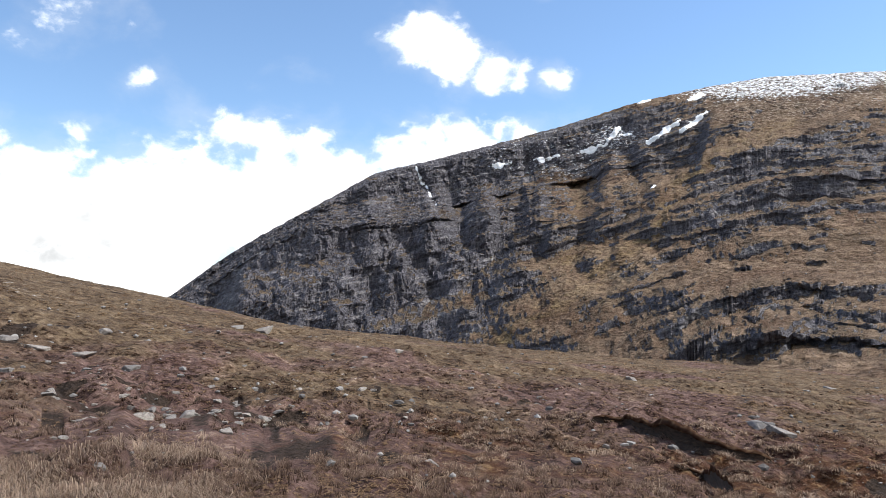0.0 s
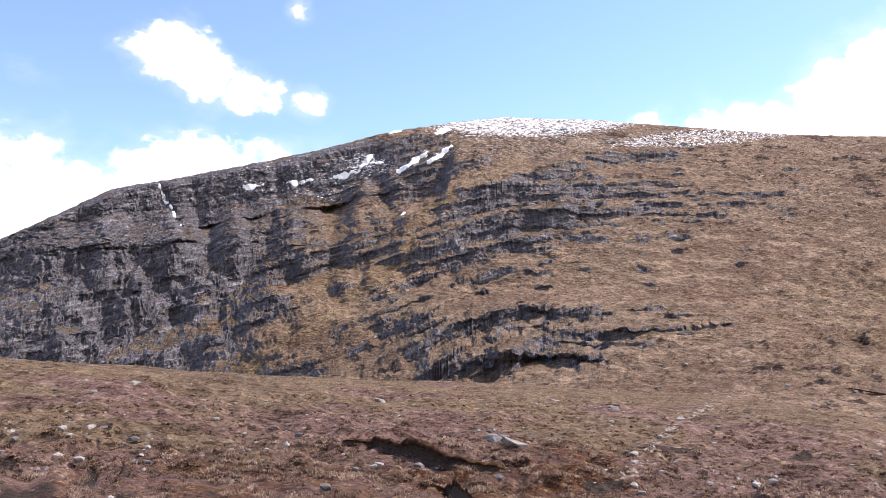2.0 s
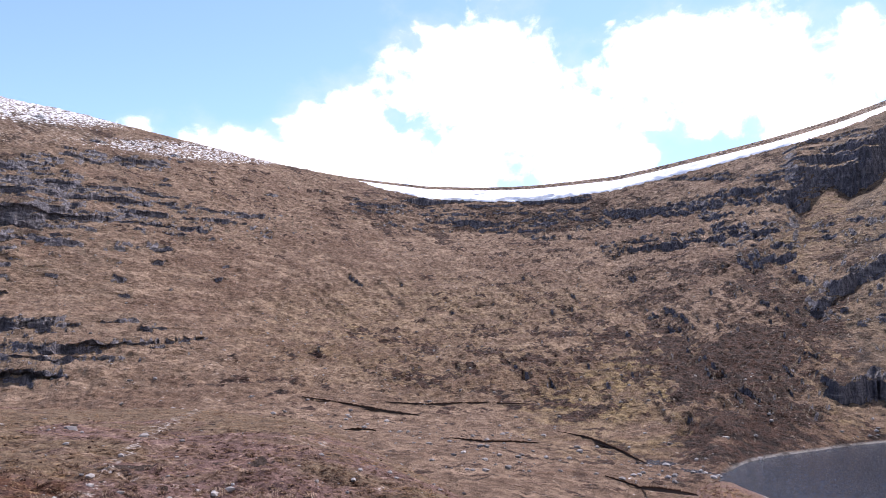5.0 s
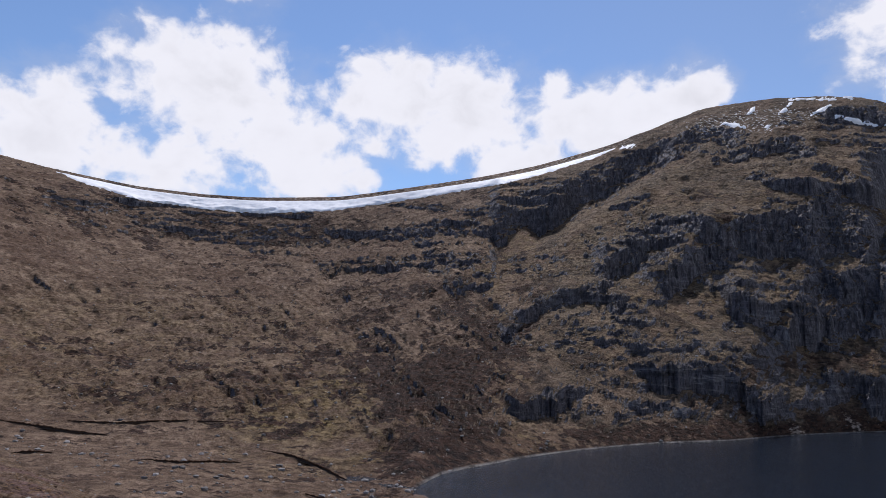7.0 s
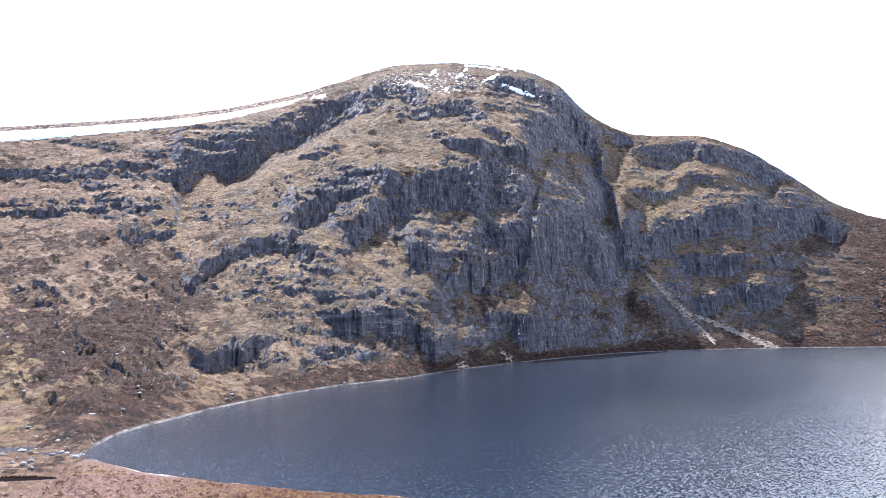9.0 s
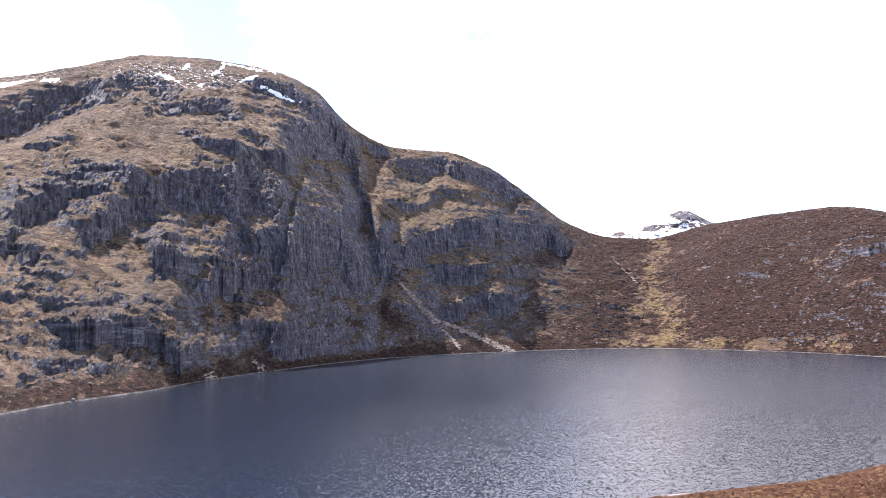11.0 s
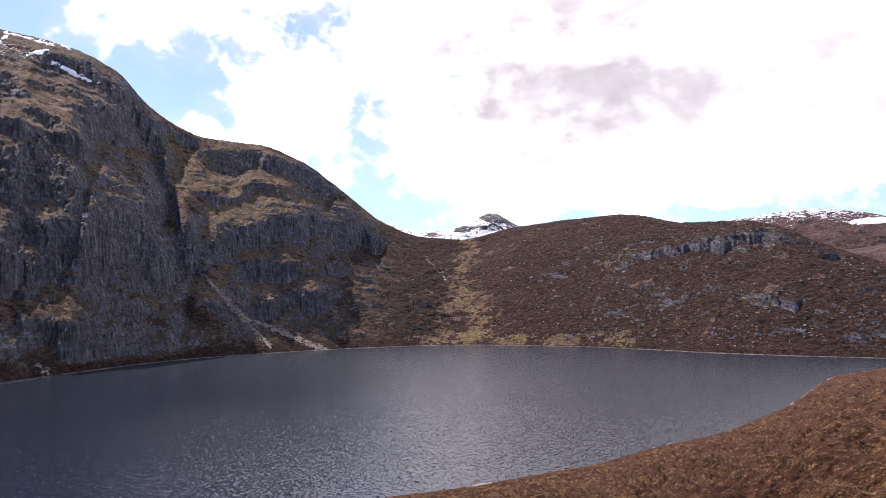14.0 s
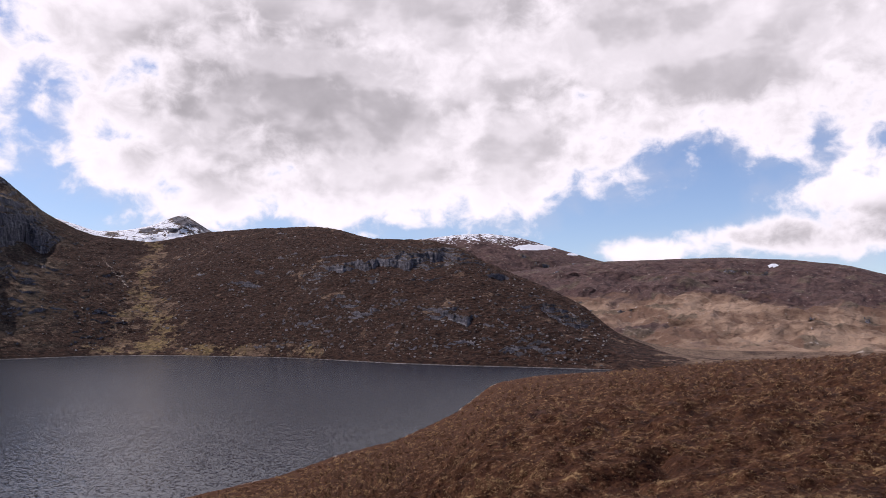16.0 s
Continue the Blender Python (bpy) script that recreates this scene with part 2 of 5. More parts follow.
def moor_material():
    """Matted grass, heather, moss, bare peat and gravel close by."""
    m, n = material("moor_grass")
    where = n.add("ShaderNodeNewGeometry").outputs["Position"]

    def weight(key):
        return n.add("ShaderNodeAttribute", attribute_name=key).outputs["Fac"]

    fine, tuft = n.noise(where, 9.0, 6, 0.7), n.noise(where, 2.1, 6, 0.66, 0.1)
    clump, drift = n.noise(where, 0.5, 6, 0.64, 0.15), n.noise(where, 0.09, 5, 0.6, 0.2)
    value = n.math("ADD", n.math("MULTIPLY", tuft, 0.42), n.math("ADD", n.math("MULTIPLY", clump, 0.28), n.math("MULTIPLY", fine, 0.30)))

    def four(dark, low, high, pale):
        c = n.mix(n.ramp(value, 0.40, 0.465), dark, low)
        c = n.mix(n.ramp(value, 0.475, 0.525), c, high)
        return n.mix(n.ramp(value, 0.54, 0.61), c, pale)

    dry = four((0.022, 0.0125, 0.0115), (0.090, 0.054, 0.047), (0.152, 0.096, 0.083), (0.32, 0.228, 0.190))
    ruddy = four((0.012, 0.005, 0.003), (0.042, 0.016, 0.008), (0.078, 0.035, 0.017), (0.25, 0.16, 0.080))
    moss = four((0.030, 0.021, 0.013), (0.093, 0.064, 0.041), (0.148, 0.108, 0.065), (0.25, 0.188, 0.127))
    colour = n.mix(n.ramp(n.math("ADD", n.math("MULTIPLY", weight("green"), 0.16), drift), 0.50, 0.62, 0.0, 0.85), dry, moss)
    colour = n.mix(n.ramp(n.math("ADD", weight("heather"), n.math("MULTIPLY", n.math("SUBTRACT", clump, 0.5), 1.6)), 0.3, 0.75), colour, ruddy)
    gravel = n.mix(n.ramp(fine, 0.38, 0.62), (0.11, 0.09, 0.08), (0.44, 0.40, 0.37))
    colour = n.mix(n.ramp(n.math("ADD", weight("scree"), n.math("MULTIPLY", n.math("SUBTRACT", tuft, 0.5), 2.0)), 0.42, 0.62), colour, gravel)
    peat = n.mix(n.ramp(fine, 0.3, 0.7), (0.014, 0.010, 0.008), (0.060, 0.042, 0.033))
    # besides bare peat, this weight darkens the creases between mounds as painted shade
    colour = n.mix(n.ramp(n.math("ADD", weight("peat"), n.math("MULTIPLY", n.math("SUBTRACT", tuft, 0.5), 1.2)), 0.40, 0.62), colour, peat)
    height = n.math("ADD", n.math("MULTIPLY", fine, 0.18), n.math("ADD", n.math("MULTIPLY", tuft, 0.6), clump))
    finish(n, colour, 0.95, height, 1.0, 0.5, specular=0.1)
    return m


MOOR = moor_material()
HILL = hill_material("hill_grass_and_rock", 3.0, 4.0, 1.7)
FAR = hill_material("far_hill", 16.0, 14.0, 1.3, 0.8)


def water_material():
    m, n = material("dark_loch_water")
    where = n.add("ShaderNodeNewGeometry").outputs["Position"]
    gust = n.noise(where, 0.009, 4, 0.55, 0.8)
    tilt = None
    for size, much in ((0.33, 0.05), (0.8, 0.26), (1.9, 0.58), (4.0, 0.25)):
        wave = n.add("ShaderNodeTexNoise", i_0=n.scaled(where, 1.0, 0.7, 1))
        wave.inputs["Scale"].default_value, wave.inputs["Detail"].default_value = size, 2.0
        lean = n.add("ShaderNodeVectorMath", operation="SUBTRACT", i_0=wave.outputs["Color"], i_1=(0.5, 0.5, 0.5)).outputs[0]
        lean = n.scaled(lean, much, much, 0)
        tilt = lean if tilt is None else n.add("ShaderNodeVectorMath", operation="ADD", i_0=tilt, i_1=lean).outputs[0]
    rough_air = n.add("ShaderNodeVectorMath", operation="SCALE", i_0=tilt)
    south = n.math("MULTIPLY_ADD", n.math("SUBTRACT", gust, 0.5), 110, n.add("ShaderNodeSeparateXYZ", i_0=where).outputs[1])
    n.feed(n.math("MULTIPLY", n.ramp(gust, 0.3, 0.7, 0.8, 1.15), n.ramp(south, -60, -420, 1.5, 0.42)), rough_air.inputs["Scale"])
    upright = n.add("ShaderNodeVectorMath", operation="ADD", i_0=rough_air.outputs[0], i_1=(0, 0, 1)).outputs[0]
    facing = n.add("ShaderNodeVectorMath", operation="NORMALIZE", i_0=upright).outputs[0]
    bsdf = n.add("ShaderNodeBsdfPrincipled")
    bsdf.inputs["Base Color"].default_value = (0.009, 0.015, 0.026, 1)
    n.feed(n.ramp(south, -60, -420, 0.13, 0.27), bsdf.inputs["Roughness"])
    bsdf.inputs["IOR"].default_value = 1.4
    n.feed(facing, bsdf.inputs["Normal"])
    n.add("ShaderNodeOutputMaterial", i_0=bsdf.outputs[0])
    return m


def snow_material():
    m, n = material("old_snow")
    where = n.add("ShaderNodeNewGeometry").outputs["Position"]
    a = n.noise(where, 0.12, 5, 0.6)
    finish(n, n.mix(n.ramp(a, 0.35, 0.7), (0.78, 0.80, 0.84), (0.90, 0.91, 0.93)), 0.7, a, 0.25, 1.0)
    return m


WATER, SNOW = water_material(), snow_material()

# ---- noise for the relief ----
TABLE = np.random.RandomState(7).permutation(256)
TABLE = np.concatenate([TABLE, TABLE, TABLE])
GRADS = np.random.RandomState(3).normal(size=(256, 3)).astype(np.float32)
GRADS /= np.linalg.norm(GRADS, axis=1)[:, None]


def perlin(x, y, z):
    xi, yi, zi = np.floor(x), np.floor(y), np.floor(z)
    fx, fy, fz = (x - xi).astype(np.float32), (y - yi).astype(np.float32), (z - zi).astype(np.float32)
    xi, yi, zi = xi.astype(np.int64) & 255, yi.astype(np.int64) & 255, zi.astype(np.int64) & 255
    u, v, w = (f * f * f * (f * (f * 6 - 15) + 10) for f in (fx, fy, fz))
    total = 0
    for a in (0, 1):
        wa = u if a else 1 - u
        ha = TABLE[(xi + a) & 255]
        for b in (0, 1):
            wb = wa * (v if b else 1 - v)
            hb = TABLE[ha + ((yi + b) & 255)]
            for c in (0, 1):
                g = GRADS[TABLE[hb + ((zi + c) & 255)]]
                dot = g[..., 0] * (fx - a) + g[..., 1] * (fy - b) + g[..., 2] * (fz - c)
                total = total + wb * (w if c else 1 - w) * dot
    return total * 1.6


def fbm(x, y, z, size, octaves=4, gain=0.5, ridged=False, seed=0.0, rows=None):
    if rows is not None:
        full = np.zeros(x.shape, dtype=np.float32)
        full[rows] = fbm(x[rows], y[rows], z[rows], size, octaves, gain, ridged, seed)
        return full
    out, amp, f, norm = 0, 1.0, 1.0 / size, 0.0
    for k in range(octaves):
        v = perlin(x * f + 17.3 * k + seed, y * f - 9.1 * k + seed * 2, z * f + 5.7 * k)
        out = out + amp * ((0.5 - np.abs(v)) * 2 if ridged else v)
        norm, amp, f = norm + amp, amp * gain, f * 2.03
    return out / norm


def smooth(x, lo, hi):
    t = np.clip((x - lo) / (hi - lo), 0, 1)
    return t * t * (3 - 2 * t)


def bump(bearing, lift, b, l, rb, rl):
    """One round the point (b, l), fading to nothing a little beyond the half widths."""
    return 1 - smooth(np.hypot((bearing - b) / rb, (lift - l) / rl), 0.55, 1.25)


# ---- lie of the land: lines seen from the rise, as bearing, distance, angle above level ----
BROW = [(-60, 80, 6), (-40, 70, 3.6), (-31, 60, 2.64), (-26.6, 56, 1.62), (-20.3, 52, 0.32), (-16.3, 50, -0.6), (-12, 50, -1.5),
        (-3.6, 52, -2.4), (5, 56, -3.3), (15.6, 62, -3.9), (24, 68, -4.2), (33, 75, -4.75), (39, 75, -4.9), (42, 70, -5.15),
        (48, 60, -5.9), (51, 52, -7.3), (55, 44, -9.2), (58.3, 38, -10.8), (61, 34, -12.1), (70, 30, -15.5), (80, 30, -17),
        (100, 32, -17.5), (140, 34, -17), (150, 40, -15), (156, 60, -12.5), (161, 120, -9.3), (164, 260, -5.7), (168, 340, -4.1),
        (172, 320, -3.7), (177, 250, -3.1), (181, 200, -2.65), (186, 160, -2.25), (191, 130, -1.85), (200, 110, -1)]
TOE = [(-60, 200, -2), (-40, 240, -8), (-20, 300, -10), (0, 260, -10), (20, 220, -9.5), (33, 190, -9.5), (42, 160, -11), (51, 140, -12.9),
       (61, 135, -13.2), (70, 150, -13.3), (76, 200, -11), (78.1, 236, -9.62), (82, 205, -11.03), (88.5, 185, -12.2), (94, 173, -13.04),
       (104, 162, -13.9), (115.7, 155, -14.46), (122.7, 158.2, -14.19), (131.3, 165.5, -13.59), (139.9, 178, -12.67), (148.2, 202, -11.2),
       (152.7, 232, -9.79), (156.9, 259, -8.79), (161.2, 330, -6.91), (164.2, 500, -4.57), (167.6, 580, -3.94), (172.3, 640, -3.58),
       (178, 620, -3.4), (191, 500, -3.3), (200, 400, -2.5)]
FOOT = [(-60, 640, -4), (-40, 660, -6.5), (-20, 660, -6.5), (0, 600, -6.5), (12, 440, -7), (20, 350, -7), (33, 300, -6.6), (42, 310, -6.2), (51, 320, -6.0),
        (61, 310, -6.6), (70, 285, -7.9), (76, 255, -9), (78.1, 237, -9.58), (80.2, 272, -8.36), (84.2, 305, -7.47), (88.4, 345, -6.61),
        (92.6, 384, -5.94), (95.5, 412, -5.54), (101, 456, -5.0), (109.4, 588, -3.89), (117.6, 739, -3.1), (122, 795, -2.88), (126.6, 850, -2.69),
        (130.5, 893, -2.56), (135.8, 940, -2.44), (140.1, 930, -2.46), (148.3, 855, -2.68), (156.3, 740, -3.09), (161.5, 702, -3.26),
        (165.5, 690, -3.32), (172.3, 668, -3.43), (178, 660, -3.2), (191, 640, -2.9), (200, 600, -2.3)]
CREST = [(-60, 1500, -3), (-40, 1200, -2), (-26, 1040, -2.2), (-20.3, 1000, 0.32), (-16.4, 970, 3.4), (-12.3, 950, 6.0), (-8.4, 950, 8.2),
         (-5.4, 960, 10.0), (-1.8, 990, 10.85), (4.2, 1020, 12.35), (9.4, 1050, 13.6), (14.5, 1090, 15.0), (19.9, 1150, 15.8), (24, 1190, 16.1),
         (30.9, 1240, 15.6), (39.2, 1270, 14.3), (45.7, 1260, 13.1), (51, 1240, 12.35), (56.8, 1210, 11.8), (61.3, 1190, 11.7), (65.2, 1160, 11.8),
         (71.7, 1110, 12.3), (77.5, 1080, 13.35), (83, 1060, 14.3), (87, 1050, 15.1), (92.5, 1050, 16.5), (97.7, 1070, 18.2), (99.7, 1080, 18.85),
         (104.5, 1090, 19.05), (108, 1070, 18.8), (110.6, 1050, 18.3)]
CREST_EAST = [(110.6, 1070, 18.3), (113.2, 1060, 17.1), (114.3, 1050, 15.6), (116.2, 1090, 14.2), (118.5, 1140, 13.15), (120.5, 1160, 13.0), (123.6, 1180, 12.75),
              (126.6, 1200, 11.45), (129.5, 1230, 9.25), (132, 1260, 7.2), (134.7, 1300, 6.0), (138.7, 1330, 5.65), (142.5, 1270, 6.6), (146.6, 1160, 7.05),
              (150.6, 1060, 7.33), (152.6, 1030, 7.1), (154.5, 1000, 6.5), (159.5, 940, 6.4), (161.7, 905, 5.9), (164.2, 870, 4.5), (168.1, 825, 2.95),
              (171.1, 790, 1.44), (173.6, 755, -0.68), (177.6, 720, -2.3), (181, 700, -2.85), (191, 700, -2.75), (200, 700, -2.2)]
# the two breaks of slope between foot and crest
LEDGE = [(-60, 800, -4), (-26, 850, -3), (-20.3, 880, -1), (-16.4, 850, 2.2), (-12.3, 800, 5.3), (-8, 800, 5.5), (-4, 810, 5.8), (0, 820, 6.3),
         (4, 820, 6.9), (8, 800, 6.0), (12, 720, 4.5), (18, 640, 3.5), (25, 600, 3.0), (33, 600, 2.6), (45, 640, 1.6), (55, 650, 1.0), (65, 620, 1.2),
         (72, 560, .6), (80, 500, 1.2), (86, 520, 2.2), (92, 540, 3.0), (98, 580, 4.0), (105, 640, 4.5), (112, 720, 4.5), (117, 825, 3), (122, 900, 2.5),
         (127, 960, 2.2), (132, 1015, 1.2), (138, 1060, .6), (145, 985, 1.2), (152, 870, 1.6), (160, 770, 1.3), (166, 730, .2), (171, 705, -1.2),
         (174, 690, -2.4), (178, 680, -2.8), (191, 660, -2.8), (200, 640, -2.2)]
SHELF = [(-60, 1100, -4), (-26, 1000, -2.5), (-20.3, 960, -.3), (-16.4, 930, 2.7), (-12.3, 900, 5.8), (-8, 905, 6.2), (-4, 915, 6.7), (0, 940, 7.4),
         (4, 960, 8.4), (8, 960, 9.2), (12, 950, 10.2), (16, 930, 11.3), (20, 900, 11.6), (26, 880, 11.2), (32, 900, 10.8), (40, 950, 10.2), (48, 980, 9.4),
         (56, 1040, 8.4), (62, 1050, 8.2), (68, 1000, 8.2), (74, 920, 8.4), (80, 850, 8.8), (86, 800, 9.6), (92, 800, 11.6), (98, 800, 13.2), (105, 800, 13),
         (110, 830, 12), (114, 900, 10.5), (118, 980, 9), (123, 1040, 9), (127, 1080, 7)]
SHELF_EAST = [(130, 1115, 5), (134, 1150, 3.8), (139, 1180, 3.2), (145, 1080, 5.0), (152, 960, 5.5), (158, 880, 5.2), (162, 840, 4.4), (166, 790, 2.6),
              (170, 760, .9), (173.6, 725, -1.6), (178, 700, -2.5), (191, 680, -2.7), (200, 670, -2.2)]


def along(line, bearings, k, soft=5.0):
    """Column k of a line at the bearings, the line closed round the back and its corners softened."""
    pts = np.array(line + [(line[0][0] + 360, *line[0][1:])])
    fine = np.arange(-70, 310, 0.1)
    v = np.interp((fine + 60) % 360 - 60, pts[:, 0], pts[:, k])
    reach = int(3 * soft)
    g = np.exp(-0.5 * (np.arange(-reach, reach + 1) / soft) ** 2)
    v = np.convolve(np.pad(v, reach, mode="edge"), g / g.sum(), "valid")
    return np.interp(bearings, fine, v)


def ground_lines(bearings):
    """Distance and height of all lines, from the feet of the walker outwards."""
    full = CREST + CREST_EAST[1:]
    lines = []

    def put(d, h):
        lines.append((np.broadcast_to(d, bearings.shape).astype(float), np.broadcast_to(h, bearings.shape).astype(float)))

    def by(line, soft=5.0, out=None):
        d = along(line, bearings, 1, out or soft)
        return d, d * np.tan(np.radians(along(line, bearings, 2, soft)))

    put(0.5, -1.62)
    brow_d, brow_h = by(BROW)
    # the slope just under the feet: falling to the loch, rising to the west
    near = np.interp(bearings, [-60, -30, 0, 20, 45, 60, 80, 130, 160, 180, 200, 240, 270, 300],
                     [-1.55, -2.0, -2.9, -3.3, -3.9, -4.6, -5.6, -5.6, -4.6, -3.4, -2.6, -1.2, -1.0, -1.55])
    put(16.0, near)
    put(brow_d, brow_h)
    put(*by(TOE))
    foot_d, foot_h = by(FOOT)
    put(foot_d, foot_h)
    crest_d, crest_h = by(full, 5, 30)
    put(*by(LEDGE, 16, 34))
    put(*by(SHELF + SHELF_EAST, 16, 34))
    put(crest_d, crest_h)
    put(crest_d + 140, crest_h - 14 * smooth(crest_h, -20, 40) - 0.12 * np.maximum(crest_h, 0))
    put(crest_d + 900, -46.0)
    put(4700.0, -46.0)
    return lines


ROWS = [84, 130, 28, 26, 80, 80, 72, 6, 5, 4]
STEP = 0.1
B = np.concatenate([np.arange(-36, 197, STEP), np.arange(197, 324, 1.5)])
B = np.append(B, 324.0)


def relief():
    lines = ground_lines(B)
    dist, high, seg = [], [], []
    for k, rows in enumerate(ROWS):
        (d0, h0), (d1, h1) = lines[k], lines[k + 1]
        for r in range(rows):
            f = r / rows
            # even steps in the eye's angle near by, even steps in distance far off
            g = f / (f + (1 - f) * (d1 / d0) ** (0.75 if k < 3 else 0.15))
            dist.append(d0 + (d1 - d0) * g)
            high.append(h0 + (h1 - h0) * g)
            seg.append(k + f)
    dist.append(lines[-1][0])
    high.append(lines[-1][1])
    seg.append(float(len(ROWS)))
    dist, high, seg = np.array(dist), np.array(high), np.array(seg)
    # round off the breaks of slope on the hills
    soft = high.copy()
    a, b = sum(ROWS[:4]), sum(ROWS[:7])
    for _ in range(40):
        soft[a + 1:b - 1] = (soft[a:b - 2] + 2 * soft[a + 1:b - 1] + soft[a + 2:b]) / 4
    return dist, soft, seg


DIST, HIGH, SEG = relief()
BB = np.broadcast_to(B, DIST.shape)
LIFT = np.degrees(np.arctan2(HIGH, DIST))
SEGM = np.broadcast_to(SEG[:, None], DIST.shape)
SIN, COS = np.sin(np.radians(BB)), np.cos(np.radians(BB))
X, Y = DIST * SIN, DIST * COS
HILLY = smooth(SEGM, 4.0, 4.25) * (1 - smooth(SEGM, 7.0, 8.0))

# where bare rock stands on the hills: bearing, angle, half width, half height, how bare
CRAGS = [(-8, -1.8, 9, 2.8, 1), (-12, 1.2, 9, 3.2, 1), (-1, 5, 8, 3, 1), (2, -2.8, 9, 2.4, .95), (-12, 3.5, 9, 4, .95), (-4, 8.6, 8, 2.6, 1), (4, 10.5, 6, 2.2, 1), (-2, 3, 9, 3.2, .95), (6, 3.5, 7, 3.2, .9), (6, 7.2, 7, 2.2, 1), (-9, 6, 8, 2, 1), (4, -.5, 9, 2, .6), (12, 12.6, 6, 2.2, 1), (16, 11, 6, 1.4, .9),
         (14, 6.5, 6, 2.6, .8), (12, 1, 6, 3, .75), (23, 8.0, 9, 3.4, 1), (31, 9.8, 8, 1.6, .6), (22, 4.5, 6, 1.6, .4), (24, -1.8, 9, 2.4, 1), (33, -.9, 6, 1.3, .9), (34, .2, 6, 1, .5), (18, -2, 5, 2, .9), (40, 8.6, 8, 1.3, .55),
         (60, 10.2, 12, .8, .55), (63, 8.8, 12, .7, .35), (80, 9.4, 7, 1.0, .65), (78, 7.0, 8, .7, .8), (86, 7.2, 4, 1.2, .5), (90, 12.6, 8, 1.6, 1), (99, 15.8, 7, 1.4, .6), (108, 15.6, 6, 2.4, .75),
         (97, 9.3, 6, 1.8, .9), (106, 7.5, 8, 4.6, 1), (112, 3, 7, 4, 1), (93, 3.2, 5, 3, .55), (99, .5, 9, 3, .6), (93, -3.2, 5, 1.6, .8), (103, -2.6, 8, 1.8, .85), (114.5, 11, 3, 4, .8),
         (124, 11, 5, 1.6, .7), (127, 6.6, 5, 2.4, .95), (121, 5, 3, 2, .6), (123, 1.2, 4, 1.4, .7), (160, 5.2, 5.5, 0.9, .9), (166.5, 1.8, 2.6, 2.6, .2), (155, 1.6, 4, 1, .5), (152, 3.0, 8, 1.2, .3), (170.5, .6, 2, 1.4, .5), (160, 1.0, 4, .8, .35)]
# gullies (deep) and ribs (less than nothing): bearing, angle at both ends, width, depth in metres
GULLIES = [(11.5, 10, 10, 2.5, 0.8, 9), (87, 11, 83.5, 4, 1.3, 6), (83.5, 4, 87, -5.5, 1.2, 6), (117.2, 12.6, 116, 7, 1.1, 17), (96, 15.6, 87.5, 10.4, .9, 18),
           (116, 7, 118.5, 2.5, .8, 10), (139, 5, 138, -1, 2.2, 10), (97.5, 14.6, 89, 9.6, 1.2, -9), (100.5, 10.6, 96.2, 7.2, 1.2, -7), (71, 4.5, 79, -4.5, 1.3, 11),
           (-2.4, 11, -.4, 7, .35, 7), (.2, 11, .6, 7.4, .3, 5), (110, 9, 111, -2, 1.2, -14), (102, 6, 103, -3, 1.2, -10), (124, 12, 127, 2, 1.5, -12),
           (6, 8, 2, 1, .9, 14), (17, 2, 12, -3, .9, 10), (14, 13.5, 18, 11, .5, 3), (105, 2.5, 96, -1, .9, -5)]


def near_line(b0, l0, b1, l1):
    """How far every place is, in degrees, from the line between two points on the hillside, and how far along it."""
    t = np.clip(((BB - b0) * (b1 - b0) + (LIFT - l0) * (l1 - l0)) / ((b1 - b0) ** 2 + (l1 - l0) ** 2), 0, 1)
    return np.hypot(BB - b0 - t * (b1 - b0), LIFT - l0 - t * (l1 - l0)), t


# rock faces: the line along the brink of each as bearing and angle, and its height in degrees at both ends
HEADWALL_FACES = [
    ([(-13.2, 5.22), (-8.2, 8.47), (-4.2, 10.3), (0.6, 11.58), (6.4, 12.92)], 0.2, 3.5),
    ([(6.4, 13.01), (11.6, 14.12), (15.8, 14.98), (19.6, 15.11)], 2.9, 3.3),
    ([(-19.9, 0.53), (-16.5, 3.73), (-12.4, 5.63), (-6.4, 5.87), (0.2, 6.61), (7.7, 8.09)], 2.4, 3.1),
    ([(-15.5, -0.05), (-11.4, 1.27), (-6.3, 2.86), (-1.1, 3.8), (3.3, 4.26), (8.5, 5.78), (13.2, 6.89)], 2.9, 1.8),
    ([(-11.4, -1.93), (-6.3, 0.03), (-1.1, 1.6), (2.9, 2.29), (7.7, 2.96)], 1.8, 1.3),
    ([(-6.2, -2.35), (-2.8, -1.68), (0.7, -0.35), (4.6, 0.77)], 1.6, 1.6),
    ([(14.9, 11.48), (17.8, 12.4), (20.6, 12.87), (22.9, 13.09)], 2.1, 1.0),
]
MID_CRAG_FACES = [
    ([(16.1, 8.21), (18.2, 9.5), (20.9, 10.34), (24.4, 11.31), (28.3, 11.43), (31.3, 11.36)], 1.8, 1.1),
    ([(15.7, 5.9), (19.7, 7.25), (23.2, 8.32), (27.2, 8.75), (31.2, 9.69)], 2.0, 1.2),
    ([(15.7, 3.58), (18.9, 5.21), (22.8, 6.32), (27.1, 7.31)], 1.2, 0.7),
    ([(10.4, 3.61), (14, 3.72)], 1.7, 1.6),
    ([(2.7, 1.2), (7.7, 2.23)], 1.6, 1.4),
    ([(14, 0.49), (18.4, 1.26)], 1.5, 1.2),
    ([(16.4, -1.33), (18.4, 0.1), (21.5, 0.66), (25.9, 1.22), (30.9, 1.55)], 1.6, 1.1),
]
